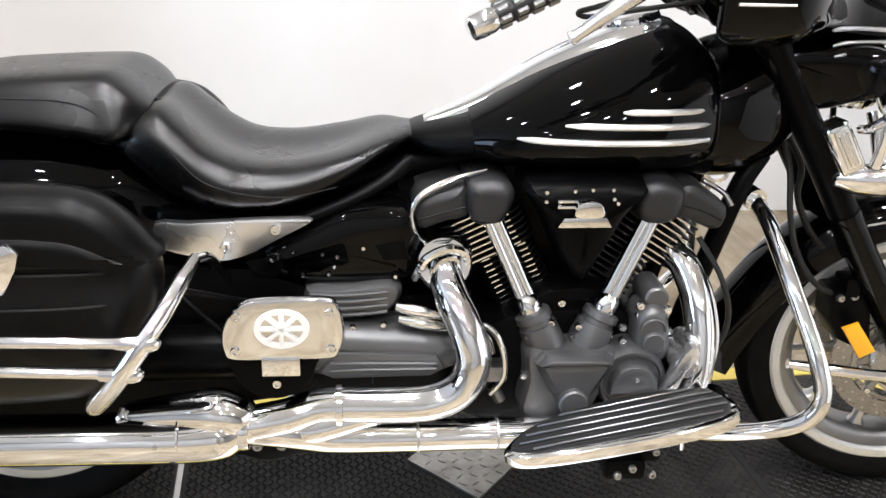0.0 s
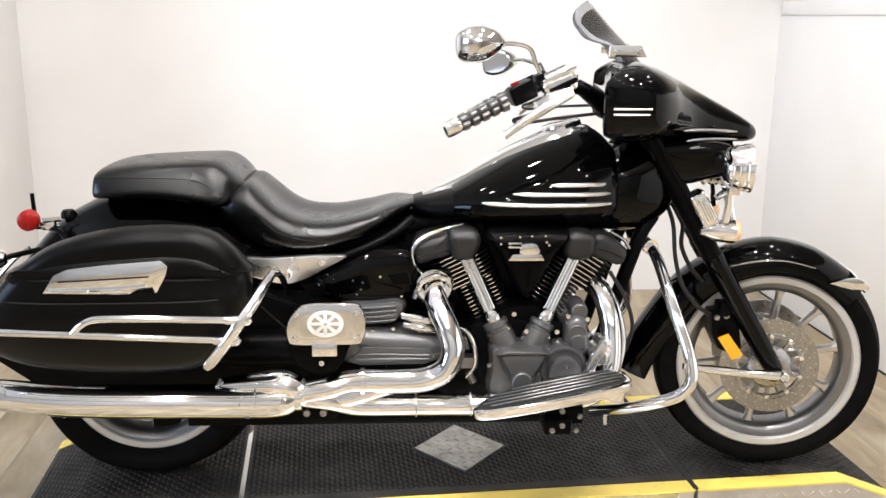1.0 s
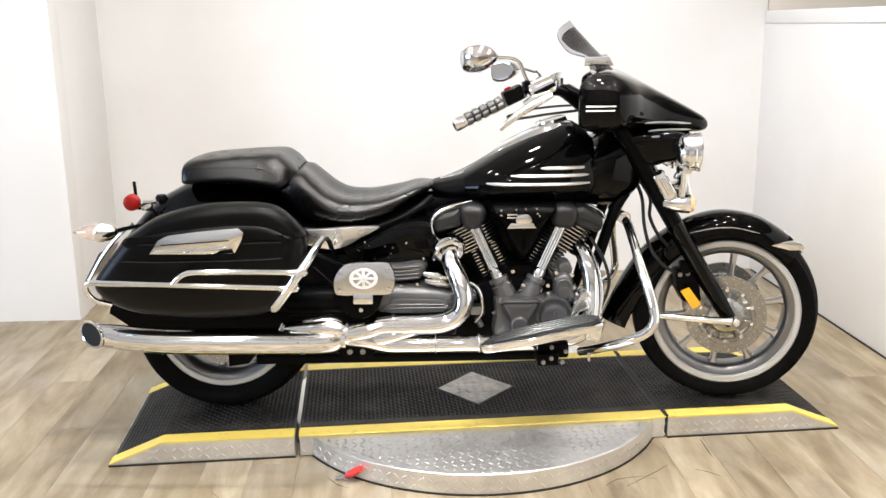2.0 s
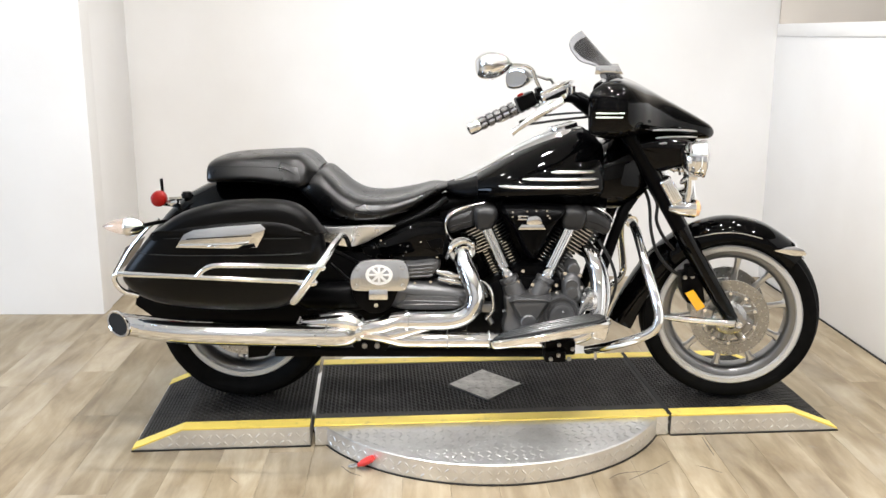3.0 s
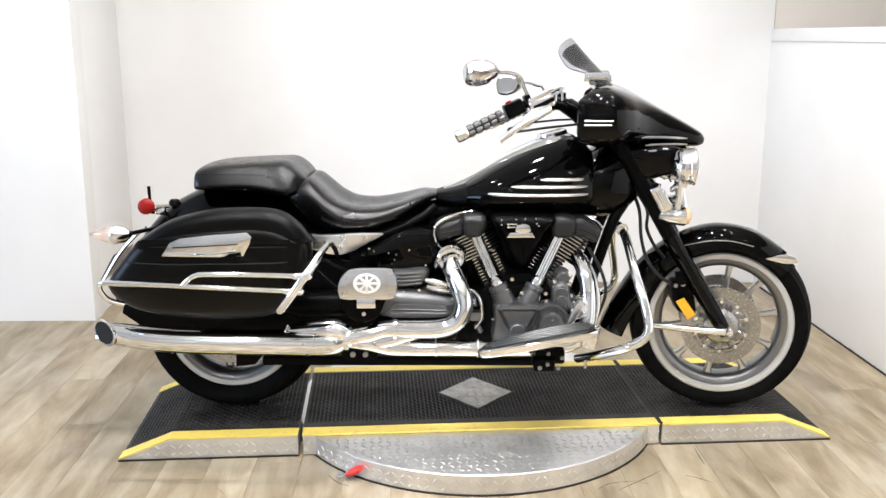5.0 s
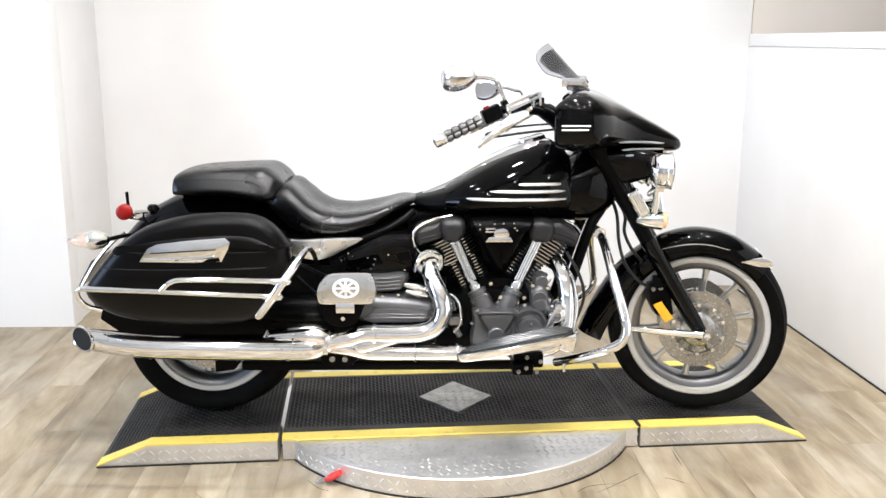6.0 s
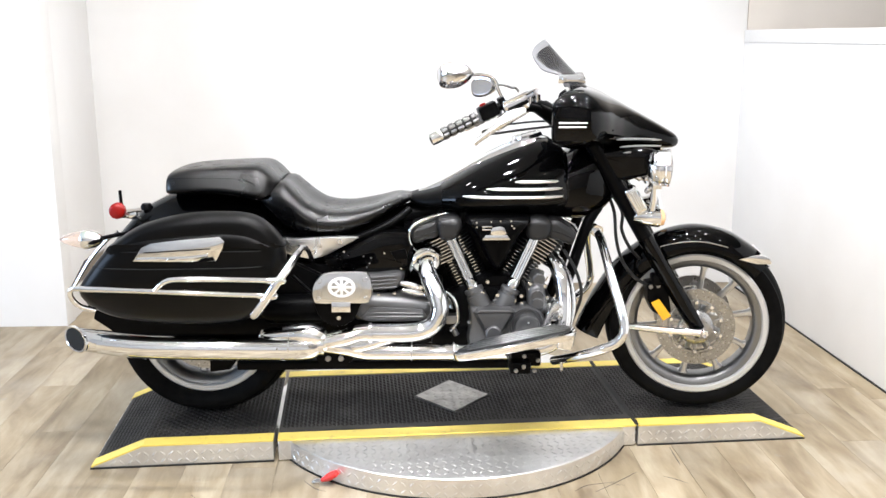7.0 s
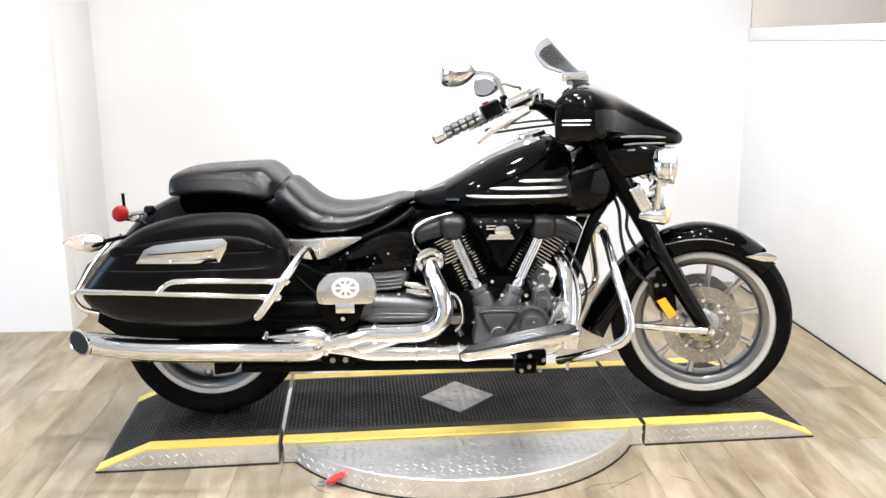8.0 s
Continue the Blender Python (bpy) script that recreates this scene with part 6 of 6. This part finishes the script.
# engine guard, floorboards, pedal
for s in (1, -1):
    def side(bm):
        return flipped(bm) if s < 0 else bm
    part("engine_guard", side(tube([(1.372, -0.09, 0.672), (1.380, -0.15, 0.640), (1.394, -0.24, 0.556), (1.418, -0.31, 0.458), (1.427, -0.332, 0.396), (1.410, -0.332, 0.353), (1.362, -0.312, 0.319), (1.281, -0.24, 0.267), (1.225, -0.15, 0.222)], 0.0155, 18, 8)), CHROME, bike, "chrome engine guard bar")
    part("guard_boss", side(tube([(1.368, -0.075, 0.675), (1.372, -0.10, 0.672)], 0.022, 14, smooth=False)), CHROME, bike)
    tilt = radians(11.5)
    BM = at(1.068, -0.350, 0.370) @ Matrix.Rotation(-tilt, 4, "Y") @ Matrix.Rotation(radians(-4), 4, "X") @ Matrix.Diagonal((0.93, 0.90, 1, 1))
    outl = smooth_outline([(-0.215, -0.02), (-0.19, -0.055), (-0.09, -0.072), (0.05, -0.078), (0.17, -0.070), (0.208, -0.04), (0.205, 0.01), (0.17, 0.06), (0.06, 0.082), (-0.06, 0.075), (-0.16, 0.04)], 4)
    deckm = pillow(outl, [(0.0, 0.006), (0.004, 0.0), (0.018, 0.0), (0.026, 0.006)])
    for v in deckm.verts:
        v.co = Vector((v.co.x, v.co.z, -v.co.y))
    board = part("floorboard", side(moved(deckm, BM)), CHROME, bike, "chrome-edged rider floorboard")
    padm = pillow(outl, [(-0.006, 0.016), (-0.002, 0.014), (0.002, 0.014)])
    for v in padm.verts:
        v.co = Vector((v.co.x, v.co.z, -v.co.y))
    part("board_pad", side(moved(padm, BM)), GRIPMAT, board, "black rubber pad")
    for k, (yy, a, b) in enumerate(((-0.052, -0.165, 0.175), (-0.028, -0.185, 0.19), (-0.004, -0.17, 0.19), (0.020, -0.145, 0.18), (0.044, -0.10, 0.155))):
        part("pad_rib", side(moved(block(b - a, 0.0045, 0.004, at((a + b) / 2, yy, 0.008), 0.0015, 1), BM)), ALLOY, board, "worn pad rib")
    part("board_bracket", side(merged(block(0.10, 0.10, 0.05, at(1.11, -0.27, 0.288), 0.008), block(0.07, 0.08, 0.04, at(1.09, -0.31, 0.268), 0.008))), SATIN, bike, "black floorboard bracket")
    for x, z in ((1.105, 0.300), (1.10, 0.275), (1.075, 0.262), (1.135, 0.262), (1.15, 0.286)):
        part("bracket_bolt", side(bolt_head(x, -0.352 if z < 0.28 else -0.321, z, 0.007, 0.006)), STEEL, bike)
    part("board_front_plate", side(block(0.05, 0.05, 0.075, at(1.245, -0.285, 0.35) @ Matrix.Rotation(radians(14), 4, "Y"), 0.008, 3)), CHROME, bike)
part("brake_pedal", merged(slab(smooth_outline([(1.152, 0.352), (1.168, 0.392), (1.184, 0.434), (1.206, 0.470), (1.222, 0.458), (1.212, 0.432), (1.200, 0.416), (1.190, 0.385), (1.178, 0.352)], 2), -0.288, -0.262, 0.006), lathe([(0.001, -0.285), (0.016, -0.285), (0.022, -0.280), (0.024, -0.25), (0.018, -0.20)], at(1.204, 0, 0.428), 24), lathe([(0.001, -0.255), (0.012, -0.255), (0.014, -0.20)], at(1.215, 0, 0.452), 18)), POLISHED, bike, "bright brake pedal")
part("brake_cylinder", merged(block(0.045, 0.04, 0.03, at(0.872, -0.235, 0.405), 0.006), tube([(0.87, -0.245, 0.38), (0.885, -0.245, 0.35)], 0.010, 12, smooth=False)), ALLOY, bike, "small brake cylinder")
part("brake_line", tube([(0.84, -0.23, 0.495), (0.868, -0.245, 0.485), (0.885, -0.25, 0.45), (0.888, -0.25, 0.40), (0.865, -0.25, 0.365)], 0.006, 10), CHROME, bike, "chrome brake line")
part("brake_line", tube([(0.83, -0.22, 0.475), (0.858, -0.235, 0.47), (0.868, -0.24, 0.44)], 0.006, 10), CHROME, bike, "chrome brake line")
part("clutch_cable", tube([(1.25, -0.15, 0.62), (1.29, -0.18, 0.55), (1.308, -0.19, 0.47), (1.28, -0.19, 0.38)], 0.0055, 8), GRIPMAT, bike)
part("peg_drip", tube([(1.245, -0.20, 0.235), (1.247, -0.20, 0.205)], 0.005, 8, smooth=False), CHROME, bike)

# tail
stem = part("rear_signal", (lathe([(0.001, -0.060), (0.014, -0.056), (0.026, -0.038), (0.032, -0.014), (0.033, 0.0), (0.030, 0.006)], at(-0.345, -0.215, 0.678) @ Matrix.Rotation(radians(90), 4, "Z"), 28)), CHROME, bike, "chrome rear turn signal")
part("lens", (lathe([(0.029, 0.004), (0.025, 0.032), (0.014, 0.066), (0.001, 0.084)], at(-0.345, -0.215, 0.678) @ Matrix.Rotation(radians(90), 4, "Z"), 24)), PALELENS, stem, "pale turn signal lens")
part("signal_stem", (tube([(-0.24, -0.12, 0.678), (-0.28, -0.19, 0.680), (-0.295, -0.213, 0.678)], 0.007, 10)), SATIN, stem)
mk = part("side_marker", (lathe([(0.001, -0.014), (0.020, -0.013), (0.026, -0.009), (0.0275, 0.0), (0.0275, 0.012)], at(-0.258, -0.130, 0.757), 28)), RED, bike, "round red marker light")
part("marker_bracket", (merged(block(0.045, 0.02, 0.022, at(-0.222, -0.10, 0.738), 0.005), tube([(-0.25, -0.115, 0.74), (-0.205, -0.06, 0.72)], 0.009, 10, smooth=False), tube([(-0.23, -0.115, 0.752), (-0.19, -0.09, 0.752)], 0.007, 8, smooth=False))), CHROME, mk, "chrome marker bracket")
part("marker_cap", (lathe([(0.001, 0.010), (0.014, 0.009), (0.020, 0.0), (0.02, -0.012)], at(-0.182, -0.05, 0.760) @ up, 20)), SATIN, bike, "black round cap")
part("antenna", tube([(-0.252, -0.10, 0.770), (-0.254, -0.10, 0.822)], 0.0055, 10, smooth=False), SATIN, bike, "short black aerial stub")
part("rear_trim", tube([(-0.262, -0.13, 0.686), (-0.31, -0.13, 0.648), (-0.37, -0.125, 0.582), (-0.43, -0.12, 0.492)], 0.006, 10), CHROME, bike, "chrome mudguard edge")
part("rear_plate", block(0.004, 0.18, 0.11, at(-0.425, 0, 0.53) @ Matrix.Rotation(radians(30), 4, "Y"), 0.001, 1), ALLOY, bike, "blank rear plate holder")

# ---------------------------------------------------------------- scuffs on the floor
FORM = None
SCUFF = material("dark_scuff", (0.055, 0.048, 0.042), 0.7)
for run in ([(0.695, -0.38), (0.728, -0.398), (0.767, -0.429)], [(0.533, -0.442), (0.561, -0.445)], [(0.397, -0.49), (0.441, -0.449), (0.532, -0.426)], [(0.765, -0.155), (0.768, -0.237), (0.772, -0.298)],
            [(-0.814, -0.537), (-0.78, -0.574)], [(-0.474, -0.434), (-0.434, -0.484), (-0.395, -0.506)], [(0.459, -0.495), (0.552, -0.413), (0.617, -0.35)]):
    mark = tube([(x, y, 0.0) for x, y in run], 0.002, 6, radii=[0.0008] + [0.0019] * (len(run) - 2) + [0.0007])
    for v in mark.verts:
        v.co.z = 0.0003 + 0.15 * v.co.z
    part("scuff_mark", moved(mark, floor.matrix_world.inverted()), SCUFF, floor, "thin dark scuff")

# ---------------------------------------------------------------- floor planks
FORM = None
PW, PL = 0.152, 1.22
plank_mesh = finish("plank", block(PW - 0.0005, PL - 0.0005, 0.006, bevel=0.0005, seg=1), WOOD)
random.seed(4)
far = bmesh.new()
for i in range(-34, 33):
    off = random.uniform(0, PL)
    for j in range(-7, 4):
        x, y = (i + 0.5) * PW, (j + 0.5) * PL + off
        m = Matrix.Translation(room(x, y, -0.003)) @ Matrix.Rotation(ROOM, 4, "Z")
        p = m.translation
        if not (-5.2 < p.x < 4.9 and -6.2 < p.y < 2.9):
            continue
        if -2.6 < p.x < 2.3 and -1.4 < p.y < 2.5:
            ob = new("plank", plank_mesh)
            ob.parent = floor
            ob.matrix_parent_inverse = floor.matrix_world.inverted()
            ob.matrix_world = m @ (Matrix.Rotation(math.pi, 4, "Z") if random.random() < 0.5 else Matrix())
        else:
            add(far, block(PW - 0.0005, PL - 0.0005, 0.006, m, 0))
part("far_planks", far, WOOD, floor).matrix_parent_inverse = floor.matrix_world.inverted()
bpy.data.objects["far_planks"]["kind"] = "stuff"
